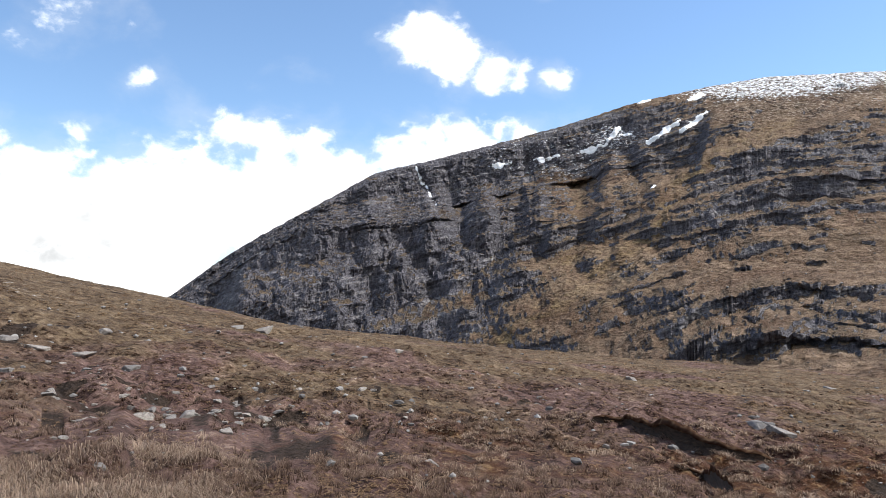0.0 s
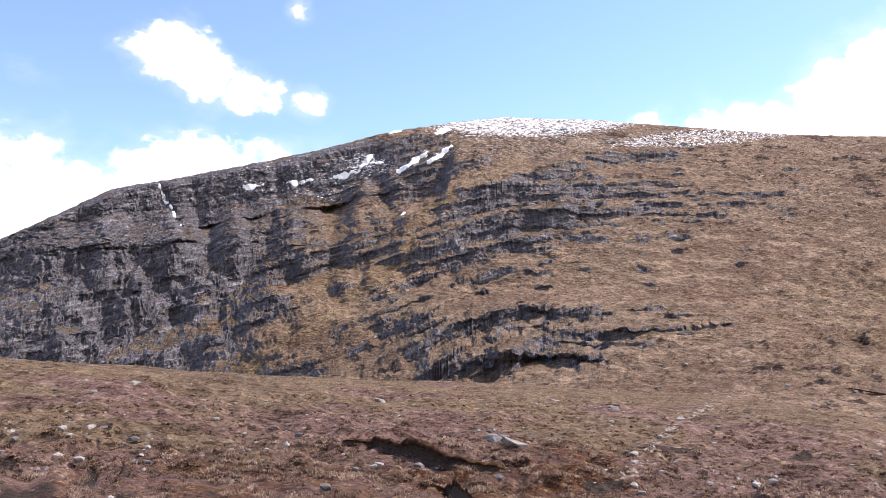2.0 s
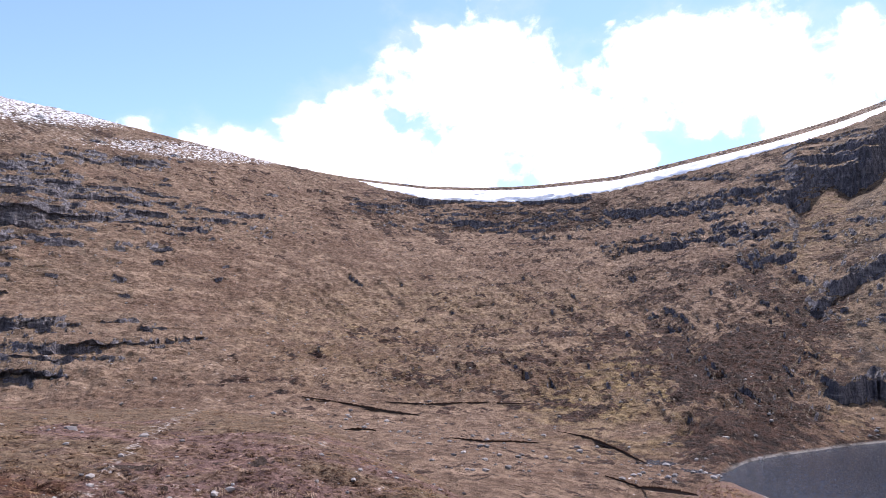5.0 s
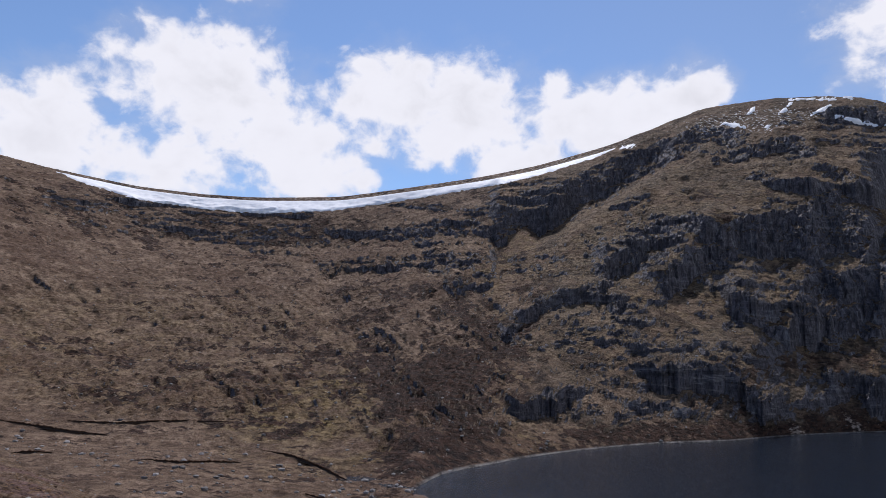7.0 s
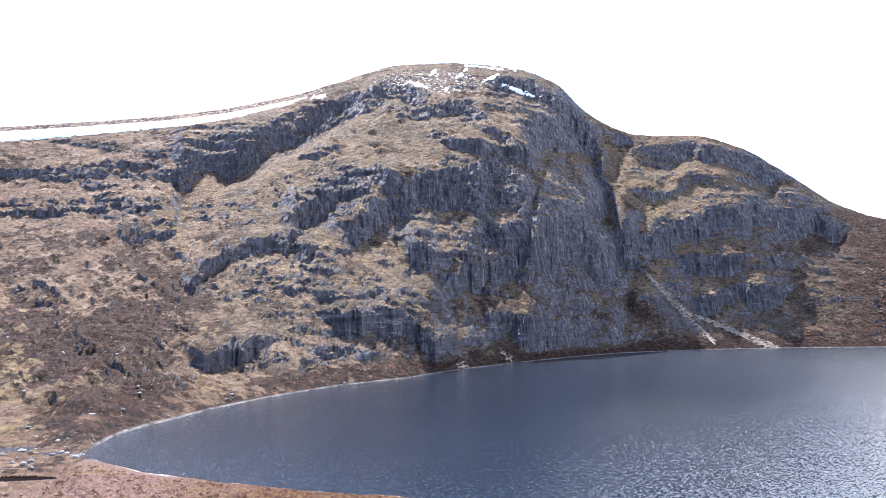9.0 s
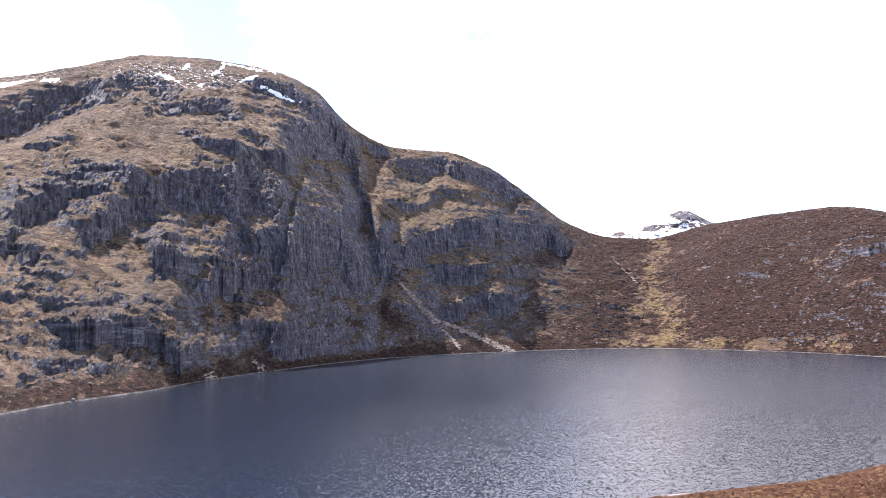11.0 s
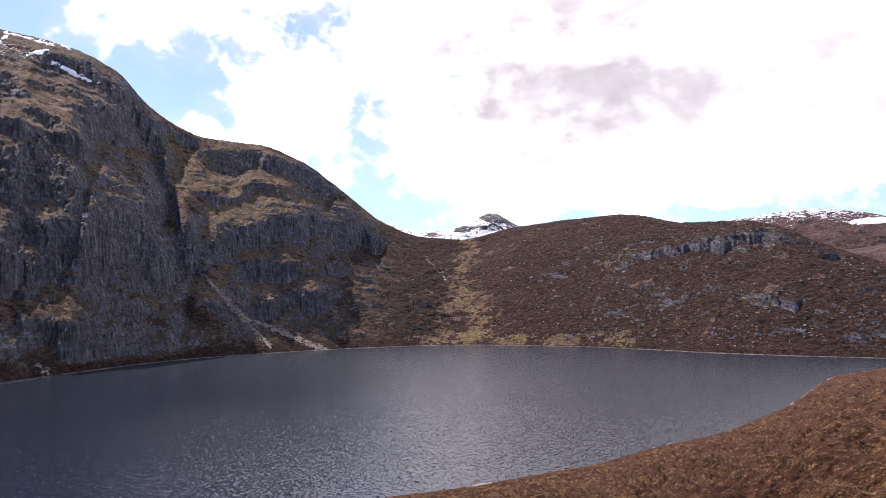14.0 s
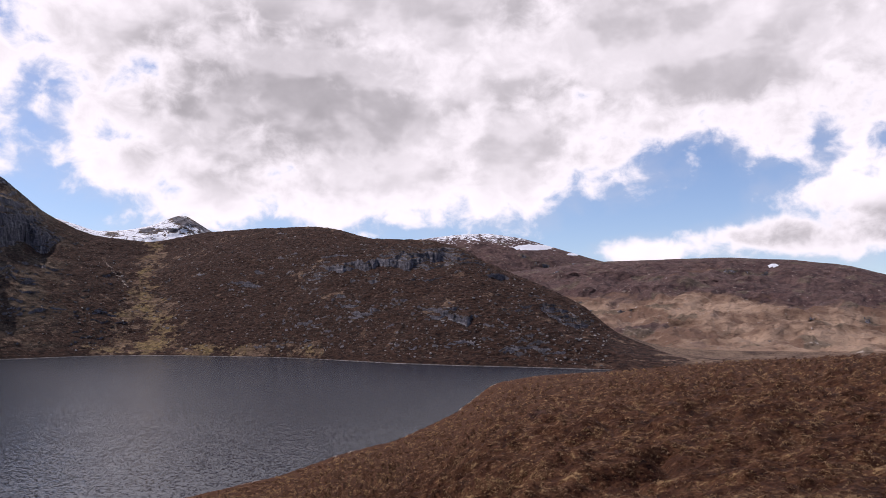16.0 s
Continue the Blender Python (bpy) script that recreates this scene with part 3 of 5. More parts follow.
LOW_SLAB_FACES = [
    ([(17.6, -3.38), (21.5, -1.98), (25.1, -1.5), (28.3, -1.62), (30.9, -0.85)], 2.0, 1.6),
    ([(20.9, 0.41), (22.8, 1.25), (25.9, 1.47), (29.9, 1.31)], 1.2, 0.8),
    ([(21, -2.34), (24.6, -1.2), (27.8, -0.22), (33, -0.07)], 1.7, 0.9),
    ([(20.3, 10.37), (25.4, 11.65), (32.2, 13.04), (37.1, 12.82)], 1.2, 0.7),
    ([(20.4, 9.14), (24.4, 10.27), (29.6, 10.48), (35.1, 10.2)], 0.9, 0.6),
    ([(20.5, 7.68), (27.4, 8.8), (36, 9.1)], 1.1, 0.6),
    ([(20.5, 6.33), (23.5, 6.82), (27.5, 6.52)], 1.1, 0.7),
]
SADDLE_FACES = [
    ([(55.6, 10.95), (61.3, 10.56)], 0.5, 0.4),
    ([(63.8, 10.89), (69.7, 11.01)], 0.5, 0.4),
    ([(56.9, 9.37), (63.4, 8.94)], 0.4, 0.4),
    ([(70.7, 7.04), (74.6, 7.91), (78.3, 8.26), (83, 8.15)], 1.1, 1.4),
    ([(70.8, 9.69), (77.3, 10.12), (80.2, 11.09), (83.2, 11.88)], 0.5, 0.8),
    ([(64.6, 8.17), (68.8, 7.88)], 0.4, 0.4),
    ([(77.6, 9.43), (79.3, 10.55), (81.9, 11), (83.5, 10.43)], 1.1, 1.1),
    ([(75.7, 12.19), (79.2, 12.15), (82.8, 11.86)], 0.4, 0.6),
    ([(80.3, 6.31), (83.4, 6.84)], 1.5, 1.2),
    ([(84.8, 2.5), (87.4, 5.17), (90.9, 6.1), (93.5, 5.26)], 1.0, 1.4),
    ([(85.4, -3.08), (87.9, -1.74), (90.9, -1.46)], 1.6, 1.2),
]
LOCH_WALL_FACES = [
    ([(83.7, 11.99), (85.7, 12.82), (88.8, 13.55), (92.1, 15.3), (95.6, 16.39), (99.2, 17.5), (102.4, 17.15)], 2.9, 1.1),
    ([(92, 7.54), (95.4, 10.24), (98.6, 11.33), (99.8, 10.64)], 2.4, 1.6),
    ([(96.6, 6.99), (99.8, 10.05), (101.9, 10.55), (104.4, 11.06), (107.9, 11.58), (111, 11.62)], 2.0, 4.5),
    ([(105.4, 6.22), (108.8, 6.9), (113.2, 7.35), (118.1, 6.01)], 3.9, 4.3),
    ([(101.1, 5.51), (104.5, 4.27), (108, 2.98)], 2.4, 2.0),
    ([(111, 14.63), (113.2, 15.11), (115.7, 14.17)], 2.4, 2.4),
    ([(107.9, 17.93), (111.4, 17.84), (113.7, 16.35), (114.7, 15.07)], 1.1, 1.8),
    ([(107, 14.21), (109.2, 13.32), (111, 11.71)], 1.2, 1.2),
    ([(95.2, 0.35), (100.4, 0.42), (105.5, -3.01)], 2.4, 1.2),
]
LOCH_FOOT_FACES = [
    ([(107.1, 0.3), (111, -0.15), (114.5, -1.91)], 2.4, 1.2),
    ([(91.3, -5.9), (93.4, -3.17), (96.1, -2.84), (99.7, -2.5)], 0.8, 2.0),
    ([(85.3, -2.61), (88, -2.62), (90.5, -2.89)], 1.8, 1.6),
    ([(85.7, 3.89), (87.1, 4.51), (89.8, 5.6), (92.4, 5.9)], 1.0, 1.2),
    ([(101.4, 15.85), (104.4, 16.21), (107.4, 15.7)], 0.8, 1.1),
    ([(103.1, 14.06), (105.7, 13.23), (108.8, 12.11)], 0.8, 0.9),
    ([(115.9, 11.71), (117.2, 8.21), (118.1, 6.45)], 2.0, 1.6),
]
SHOULDER_FACES = [
    ([(118.8, 12.36), (123, 12.46), (126.4, 11.34), (128.2, 9.99)], 1.4, 1.4),
    ([(119, 9.49), (122.9, 9.92), (127.2, 9.47)], 1.0, 0.8),
    ([(119.4, 5.9), (122.9, 7.15), (127.2, 7.46), (130.9, 6.9), (132.1, 5.89)], 1.8, 1.4),
    ([(122, 4.21), (126.3, 4.13), (128.8, 3.65)], 1.5, 0.8),
    ([(122.8, 1.07), (125.8, 1.99), (128.5, 1.87)], 1.2, 1.2),
    ([(151.5, 4.3), (153.8, 4.71), (156.7, 5.13), (160.9, 5.88)], 0.3, 1.1),
    ([(168.4, 1.46), (171.4, 0.43)], 1.0, 1.2),
    ([(159.4, 1.27), (162.5, 0.59)], 0.5, 0.4),
]
FACES = HEADWALL_FACES + MID_CRAG_FACES + LOW_SLAB_FACES + SADDLE_FACES + LOCH_WALL_FACES + LOCH_FOOT_FACES + SHOULDER_FACES
# tongues of turf between the crags, and their half widths
TURF = [
    ([(100.8, 4.14), (103.7, 2.33), (107.1, 1.03), (111.4, -0.33)], 0.35),
    ([(108.8, 11.68), (111, 10.19), (109.9, 8.57)], 0.35),
    ([(112.3, 12.23), (117.2, 11.69)], 0.3),
    ([(116.3, 11.7), (117.5, 7.33), (118, 4.26)], 0.4),
    ([(114.5, 1.66), (118, 0.33)], 0.55),
    ([(108, -2.41), (108.9, -3.7)], 0.4),
    ([(104.6, -2.16), (106.3, -3.45)], 0.45),
    ([(119.4, 9.49), (122.9, 9.62), (127.2, 8.83)], 0.45),
    ([(117.6, 0.33), (120.1, -0.98)], 0.5),
    ([(126.2, 3.7), (127.5, 4.11)], 0.5),
    ([(119, 11.66), (122.1, 11.16), (125.1, 10.2)], 0.35),
    ([(95.9, 4.15), (99.5, 2.94), (102.9, 1.26)], 0.4),
    ([(107, 17.15), (107, 15.9), (108.8, 13.82)], 0.5),
    ([(84.7, 9.43), (87.6, 9.75), (91.4, 11.50), (95.5, 13.59), (99.2, 15.24)], 0.70),
    ([(96.4, 6.68), (98.5, 8.57), (101.0, 10.51)], 0.45),
    ([(97.7, 6.41), (101.1, 4.73), (104.5, 3.53)], 0.40),
    ([(116.3, 15.14), (116.9, 11.71), (117.5, 7.79)], 0.80),
    ([(104.8, -2.10), (105.0, -0.60)], 0.50),
    ([(108.7, -1.92), (108.1, -0.40)], 0.50),
    ([(107.1, 2.87), (111.5, 0.66)], 0.50),
    ([(25.2, 12.73), (21.0, 10.88), (17.6, 8.66), (16.0, 5.22), (9.6, 0.69), (4.4, -2.76)], 0.80),
    ([(12.3, 5.05), (7.9, 2.45)], 0.50),
]


HILLS = slice(int(np.searchsorted(SEG, 3.95)), len(SEG))


def cliffs(push, face, patchy, run):
    """Steepen the ground below each brink into a rock face: the brink comes forward, the foot goes back, and turf lies easier above and below."""
    rim = LIFT[int(np.searchsorted(SEG, 7.0))]
    for k, (line, h0, h1) in enumerate(FACES):
        xs, ys = [p[0] for p in line], [p[1] for p in line]
        cut = (HILLS, slice(int(np.searchsorted(B, xs[0] - 1.5)), int(np.searchsorted(B, xs[-1] + 1.5))))
        bb, lift, wild, d = BB[cut], LIFT[cut], patchy[cut], DIST[cut]
        ragged = perlin(bb / 1.1 + k, 0 * bb + k * 3.7, 0 * bb)
        brink = np.interp(bb, xs, ys) + 0.22 * wild + 0.16 * ragged + 0.07 * perlin(bb / 0.32, 0 * bb + k, 0 * bb)
        fade = smooth(bb, xs[0] - 1.2, xs[0] + 0.5) * (1 - smooth(bb, xs[-1] - 0.5, xs[-1] + 1.2))
        tall = np.interp(bb, [xs[0], xs[-1]], [h0, h1]) * (0.9 + 0.5 * perlin(bb / 2.3 + 9 * k, 0 * bb, 0 * bb + k)) * (0.15 + 0.85 * fade)
        u = (brink - lift) / tall
        half = 0.34 * d * np.radians(tall) * run[cut]
        forward = smooth(rim[cut[1]][None, :] - brink, 0.5, 2.5)
        g = np.where(u < 0, -forward * (1 - smooth(-u, 0, 1.4)), np.where(u > 1, (2 - forward) * (1 - smooth(u, 1, 2.3)), 2 * u - forward))
        push[cut] += half * g * fade
        face[cut] = np.maximum(face[cut], fade * smooth(u, -0.06, 0.06) * (1 - smooth(u, 0.9, 1.15)))


def shape_hills():
    crag = np.zeros(DIST.shape)
    for b, l, rb, rl, bare in CRAGS:
        crag = np.maximum(crag, bare * bump(BB, LIFT, b, l, rb, rl))
    x, y, h = X, Y, HIGH
    none_like = 0 * X
    run = np.clip(np.gradient(DIST, axis=0) / np.maximum(np.gradient(HIGH, axis=0), 0.02), 0.4, 2.0 + 1.6 * smooth(BB, 12, 22))
    big = fbm(x, y, h * 1.4, 130, 4, rows=HILLS)
    patchy = fbm(x, y, h * 1.5, 46, 5, 0.62, seed=3.1, rows=HILLS)
    crag = np.clip(crag + 0.8 * patchy * (0.15 + smooth(crag, 0, .3)) - 0.02, 0, 1) * HILLY
    sheer = smooth(BB, 82, 98) * (1 - smooth(BB, 132, 140)) + (1 - smooth(BB - 1.6 * np.maximum(LIFT - 7, 0), 0, 8)) * (BB < 40)
    sheer = np.maximum(sheer, 0.75 * smooth(BB, 148, 154))
    push, face = 14 * big, np.zeros(DIST.shape)
    # gullies, ribs and the great faces
    for b0, l0, b1, l1, w, deep in GULLIES:
        away, _ = near_line(b0, l0, b1, l1)
        push = push + 1.6 * deep * np.exp(-(away / w) ** 2)
    cliffs(push, face, patchy, run)
    turf = 0
    for line, w in TURF:
        for (b0, l0), (b1, l1) in zip(line[:-1], line[1:]):
            away, _ = near_line(b0, l0, b1, l1)
            turf = np.maximum(turf, np.exp(-((away + 0.9 * w * patchy) / w) ** 2))
    # beds of rock: level to the east, dipping to the west; each bed breaks out here and there as a lens of bare face
    bed = h - 4.0 * np.minimum(BB - 24, 0) * (BB < 60) * smooth(BB, -30, -4) + 7 * fbm(x, y, h * 0.3, 120, 3, seed=5.0, rows=HILLS) + 5 * fbm(x, y, h, 45, 3, seed=15.0, rows=HILLS)
    steps = 0
    for thick, length, seed, want in ((17.0, 46.0, 2.0, 0.60), (8.5, 30.0, 6.0, 0.52), (4.4, 20.0, 9.0, 0.38)):
        phase = bed / thick + 0.5 * fbm(x, y, h, 140, 2, seed=seed, rows=HILLS)
        step = np.floor(phase)
        s = phase - step
        lens = perlin(BB * 14 / length + seed, step * 7.77 + seed, DIST / 400) + 0.5 * perlin(BB * 31 / length, step * 3.3, DIST / 200 + seed)
        out = smooth(lens + 0.35 * smooth(BB, 12, 18) * (1 - smooth(BB, 36, 46)) + 0.95 * crag + 0.35 * face + 0.4 * patchy - 0.8 * turf, want, want + 0.4)
        tread = np.where(s < 0.6, s / 0.6, 1 - (s - 0.6) / 0.4) - 0.5
        steps = steps + tread * 0.28 * thick * run * out * (1 - 0.5 * sheer * face)
    push = push + steps
    side = BB * 15.7 + 26 * patchy + 10 * fbm(x, y, h, 24, 3, seed=33.0, rows=HILLS)
    butt = fbm(side, h * 0.3, none_like, 30, 4, 0.55, ridged=True, seed=1.3, rows=HILLS)
    column = fbm(side, h * 0.22, none_like, 8, 3, 0.6, ridged=True, seed=4.4, rows=HILLS)
    wall = np.maximum(face * (0.4 + 0.6 * sheer), crag * (0.2 + 0.4 * sheer)) * (1 - 0.8 * turf)
    push = push - (butt - 0.25) * 13 * wall - (column - 0.25) * 6 * wall + 3.5 * fbm(x, y, h * 1.6, 20, 4, 0.55, seed=6.0, rows=HILLS)
    # runnels down the corrie slope towards the loch
    across, down = BB * 0.6 + LIFT * 0.8, BB * 0.8 - LIFT * 0.6
    runnel = perlin(across / 0.55, down / 5, none_like) + 0.6 * perlin(across / 0.24, down / 2.4, none_like + 4)
    push = push + 5.0 * runnel * smooth(BB, 36, 50) * (1 - smooth(BB, 82, 88)) * (1 - smooth(LIFT, 4, 7))
    hold = smooth(SEGM, 4.0, 4.3) * (1 - smooth(SEGM, 6.75, 7.0))
    stature = smooth(HIGH[int(np.searchsorted(SEG, 7.0))] - HIGH[int(np.searchsorted(SEG, 4.0))], 6, 110)[None, :]
    push = push * hold * HILLY * stature
    bare_share = smooth(stature, 0.02, 0.4)
    rise = (3.2 * fbm(x, y, h, 14, 3, 0.6, seed=9.0, rows=HILLS) + 1.3 * fbm(x, y, h, 4.5, 2, 0.6, seed=19.0, rows=HILLS) + 2.0 * wall * fbm(x, y, h, 9, 3, seed=12.0, rows=HILLS)) * HILLY * smooth(SEGM, 4.0, 4.12)
    rise = rise * (1.4 + 0.3 * smooth(BB, 36, 46) * (1 - smooth(BB, 84, 90)) - 0.35 * smooth(BB, 96, 104)) * (1 - 0.6 * smooth(SEGM, 6.7, 7.0)) * (0.15 + 0.85 * bare_share)
    rise = rise * (1 - 0.85 * smooth(SEGM, 6.3, 6.7) * smooth(BB, 48, 54) * (1 - smooth(BB, 92, 96)))
    return crag, face, push, rise, runnel, turf, patchy, bare_share


CRAG, FACE, PUSH, RISE, RUNNEL, SWARD, PATCHY, BARE_SHARE = shape_hills()

# the moor near by: tussocks, hummocks, peat cuttings
LOCHSIDE = smooth(BB, 78, 79) * (1 - smooth(BB, 172.5, 173.5))
none = X * 0
MOORS = slice(0, int(np.searchsorted(SEG, 4.3)))
tuss = np.abs(fbm(X, Y, none, 1.1, 3, 0.6, seed=1.0, rows=MOORS)) * 0.42 * smooth(DIST, 1.5, 4) * (1 - smooth(DIST, 14, 30))
clump = 0.55 * np.abs(fbm(X, Y, none, 1.9, 3, 0.6, seed=11.0, rows=MOORS)) * 0.62 * smooth(DIST, 5, 14) * (0.4 + 0.6 * smooth(DIST, 20, 60)) * (0.55 + 0.45 * smooth(BB, 60, 90))
hummock = fbm(X, Y, none, 6.0, 4, 0.55, seed=2.0, rows=MOORS) * 0.75 * smooth(DIST, 3, 8)
swell = fbm(X, Y, none, 22, 4, 0.5, seed=4.0, rows=MOORS) * 0.8 * smooth(DIST, 15, 50) * (1 - smooth(SEGM, 1.7, 1.9) * (1 - smooth(SEGM, 2.1, 2.3)))
brow_calm = 1 - 0.7 * smooth(SEGM, 1.8, 2.0) * (1 - smooth(SEGM, 2.0, 2.2)) * (1 - smooth(BB, 60, 70))
# mounds of heather, the shade between them painted in as dark creases
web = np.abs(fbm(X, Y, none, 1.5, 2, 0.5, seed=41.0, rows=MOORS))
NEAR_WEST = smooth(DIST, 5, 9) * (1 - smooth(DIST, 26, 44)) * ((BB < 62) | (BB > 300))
CREASE_SHADE = (1 - smooth(web, 0.015, 0.085)) * NEAR_WEST * smooth(fbm(X, Y, none, 5, 3, 0.6, seed=43.0, rows=MOORS), -0.12, 0.22)
LOCH_MOOR = smooth(BB, 66, 80) * (1 - smooth(BB, 215, 260)) * smooth(DIST, 12, 24) * (1 - smooth(SEGM, 2.6, 2.9))
web_east = np.abs(fbm(X, Y, none, 3.6, 3, 0.55, seed=47.0, rows=MOORS))
moor = (1.5 * (np.minimum(web_east, 0.4) - 0.19) * LOCH_MOOR + 0.42 * np.minimum(web, 0.4) * NEAR_WEST * brow_calm + tuss + clump * brow_calm + hummock * brow_calm - 0.12 + swell) * (1 - smooth(SEGM, 2.96, 3.04))
flat_moor = (fbm(X, Y, none, 12, 4, 0.55, seed=7.0, rows=MOORS) * 1.6 + np.abs(fbm(X, Y, none, 3.5, 2, seed=3.0, rows=MOORS))) * smooth(SEGM, 2.1, 2.4) * (1 - smooth(SEGM, 4.0, 4.2)) * (1 - LOCHSIDE)
bed_depth = -9.0 * LOCHSIDE * np.sin(np.pi * np.clip(SEGM - 3, 0, 1)) ** 0.7 * (SEGM > 3) * (SEGM < 4)


# small peat hollows between the tussocks: bearing, dip, half width and half height in degrees
HOLLOWS = [(-26.8, -6.5, 1.4, .42), (-29.9, -2.1, 1.2, .35), (-13.8, -6.1, .8, .26), (-11.7, -6.4, .8, .28), (-10.3, -6.6, .7, .28), (-8.6, -7.0, .9, .28), (-12.0, -8.5, 2.0, .5),
           (-6.1, -9.4, 1.5, .35), (-3.5, -9.7, 1.0, .3), (-11.0, -10.9, 1.0, .45), (-15.4, -6.7, .8, .25), (-20.9, -7.2, 1.1, .28), (-4.1, -11.7, 1.2, .35), (-24.9, -5.1, .8, .25), (-17.9, -7.1, 1.1, .22),
           (-27.5, -8.2, .9, .3), (-22.5, -6.3, 1.3, .22), (6.5, -7.0, 1.4, .2), (2.0, -7.8, 1.1, .22), (30.5, -11.5, 1.6, .4), (36, -9.0, 1.3, .3), (44, -8.5, 1.2, .3)]
HOLE = np.zeros(DIST.shape)
for hb, hl, rb, rl in HOLLOWS:
    cut = (slice(0, int(np.searchsorted(SEG, 2.0))), slice(int(np.searchsorted(B, hb - 2.2 * rb)), int(np.searchsorted(B, hb + 2.2 * rb))))
    away = np.hypot((BB[cut] - hb) / rb, (LIFT[cut] - hl) / rl) + 0.6 * perlin(BB[cut] / 1.1, LIFT[cut] / 0.3, 0 * BB[cut] + hb)
    HOLE[cut] = np.maximum(HOLE[cut], 1 - smooth(away, 0.65, 1.15))
# peat in the hollows, painted shade in the creases
PEAT_AND_SHADE = np.maximum(np.maximum(HOLE, 0.62 * CREASE_SHADE), 0.42 * LOCH_MOOR * (1 - smooth(web_east, 0.01, 0.07)))
moor = moor - 0.10 * HOLE
D2 = DIST + PUSH
# the crags over the loch stand upright; only the western beds lean out over their ledges
UPRIGHT = D2.copy()
for k in range(int(np.searchsorted(SEG, 7.0)) - 1, int(np.searchsorted(SEG, 4.0)), -1):
    UPRIGHT[k] = np.minimum(UPRIGHT[k], UPRIGHT[k + 1] - 0.22 * np.maximum(HIGH[k + 1] - HIGH[k], 0))
D2 = D2 + (UPRIGHT - D2) * (0.25 + 0.35 * smooth(B, 10, 18) + 0.40 * smooth(B, 36, 56))[None, :]
Z2 = HIGH + RISE + moor + flat_moor + bed_depth
# the innermost ring closes under the walker
D2[0], Z2[0] = -0.05, Z2[1].mean()
X2, Y2 = D2 * SIN, D2 * COS

# ---- what grows or lies where ----


def steepness():
    """Slope of the finished ground in degrees."""
    along_row = np.stack([np.gradient(A, axis=1) for A in (X2, Y2, Z2)], -1)
    up_row = np.stack([np.gradient(A, axis=0) for A in (X2, Y2, Z2)], -1)
    n = np.cross(along_row, up_row)
    n /= np.maximum(np.linalg.norm(n, axis=-1, keepdims=True), 1e-9)
    return np.degrees(np.arccos(np.clip(np.abs(n[..., 2]), 0, 1)))


STEEP = steepness()
BARE = smooth(STEEP - 9 * smooth(BB, 38, 46) * (1 - smooth(BB, 78, 84)) * (1 - smooth(LIFT, 6, 8)) + 14 * (1 - smooth(BB, -4, 6)) + 9 * bump(BB, LIFT, 28, 8.6, 12, 3.2) + 7 * bump(BB, LIFT, 26, -1.2, 10, 2.6) + 8 * bump(BB, LIFT, 93, 3, 9, 9) + CRAG * (9 + 15 * (1 - smooth(BB, 2, 13)) + 4 * smooth(BB, 14, 20) * (1 - smooth(BB, 40, 60))) + 9 * FACE + 12 * PATCHY - 26 * SWARD - 12 * smooth(BB, 134, 140) * (1 - bump(BB, LIFT, 159, 5.4, 5, 1.2)), 47, 62) * HILLY * BARE_SHARE
BARE = BARE * (1 - smooth(SEGM, 6.6, 6.9) * smooth(BB, 46, 52) * (1 - smooth(BB, 94, 97)))
# broken ground round the crags, where stones show through the turf
BROKEN = np.maximum(0.26 * smooth(BB, 83, 90) * (1 - smooth(BB, 131, 136)), 0.20 * (1 - smooth(BB, 30, 48)))
ROCK = np.maximum(BARE, np.clip(BROKEN * (0.75 + 1.5 * PATCHY), 0, 1) * HILLY * (1 - 0.7 * SWARD * (BB < 60)))
SNOWY = np.clip(bump(BB, LIFT, 27, 15.8, 11, 1.5) * .53 + bump(BB, LIFT, 40, 13.7, 10, .8) * .42, 0, 1) * smooth(SEGM, 5.9, 6.4) * HILLY
SNOWY = np.maximum(SNOWY, 0.31 * bump(BB, LIFT, 103, 17.6, 6, 1.1) * HILLY)
SNOWY = np.maximum(SNOWY, 0.27 * bump(BB, LIFT, 8, 11.5, 7, 1.8) * HILLY)
SNOWY = np.maximum(SNOWY, 0.40 * bump(BB, LIFT, 13.2, 12.9, 2.4, .9) * HILLY)
GREEN = np.clip(.75 * bump(BB, LIFT, 76, -4, 9, 4) + .4 * bump(BB, LIFT, 60, 0, 18, 5) + .6 * bump(BB, LIFT, 70, -6, 7, 3)
                + .2 * bump(BB, LIFT, 8, 3, 9, 4) + .5 * bump(BB, LIFT, 118, 8, 8, 5) + .5 * bump(BB, LIFT, 110, 0, 12, 3) + .7 * bump(BB, LIFT, 104, 6, 22, 10), 0, 1)
GREEN = np.where(SEGM < 2.4, np.maximum(smooth(LIFT, -10, -5.5), 0.8 * smooth(BB, 14, 26)) * ((BB < 62) | (BB > 300)), GREEN)
STRAY = fbm(X, Y, HIGH, 34, 4, 0.6, seed=51.0, rows=HILLS)
# grassy gullies: ends, width, how green
for b0, l0, b1, l1, w, much in ((86.3, 9.5, 83.8, 6.8, 1.0, .95), (83.8, 6.8, 84.4, 0.9, 1.3, .95), (84.4, 0.9, 85.3, -4.2, 1.5, .95), (85.3, -4.2, 88.6, -6.1, 1.8, .95), (138.9, 5.4, 138.2, 1.6, .9, .95), (138.2, 1.6, 140.4, -1.6, 1.6, .95), (138.2, 1.6, 136.6, -1.8, 1.1, .8), (135, -1.9, 151, -2.1, .7, .9), (10.8, 9, 9.2, 2.6, .8, .5)):
    away, t = near_line(b0, l0, b1, l1)
    GREEN = np.maximum(GREEN, much * np.exp(-((away + 1.5 * w * STRAY) / w) ** 2))
BEHIND = 1 - smooth(BB, 215, 310)
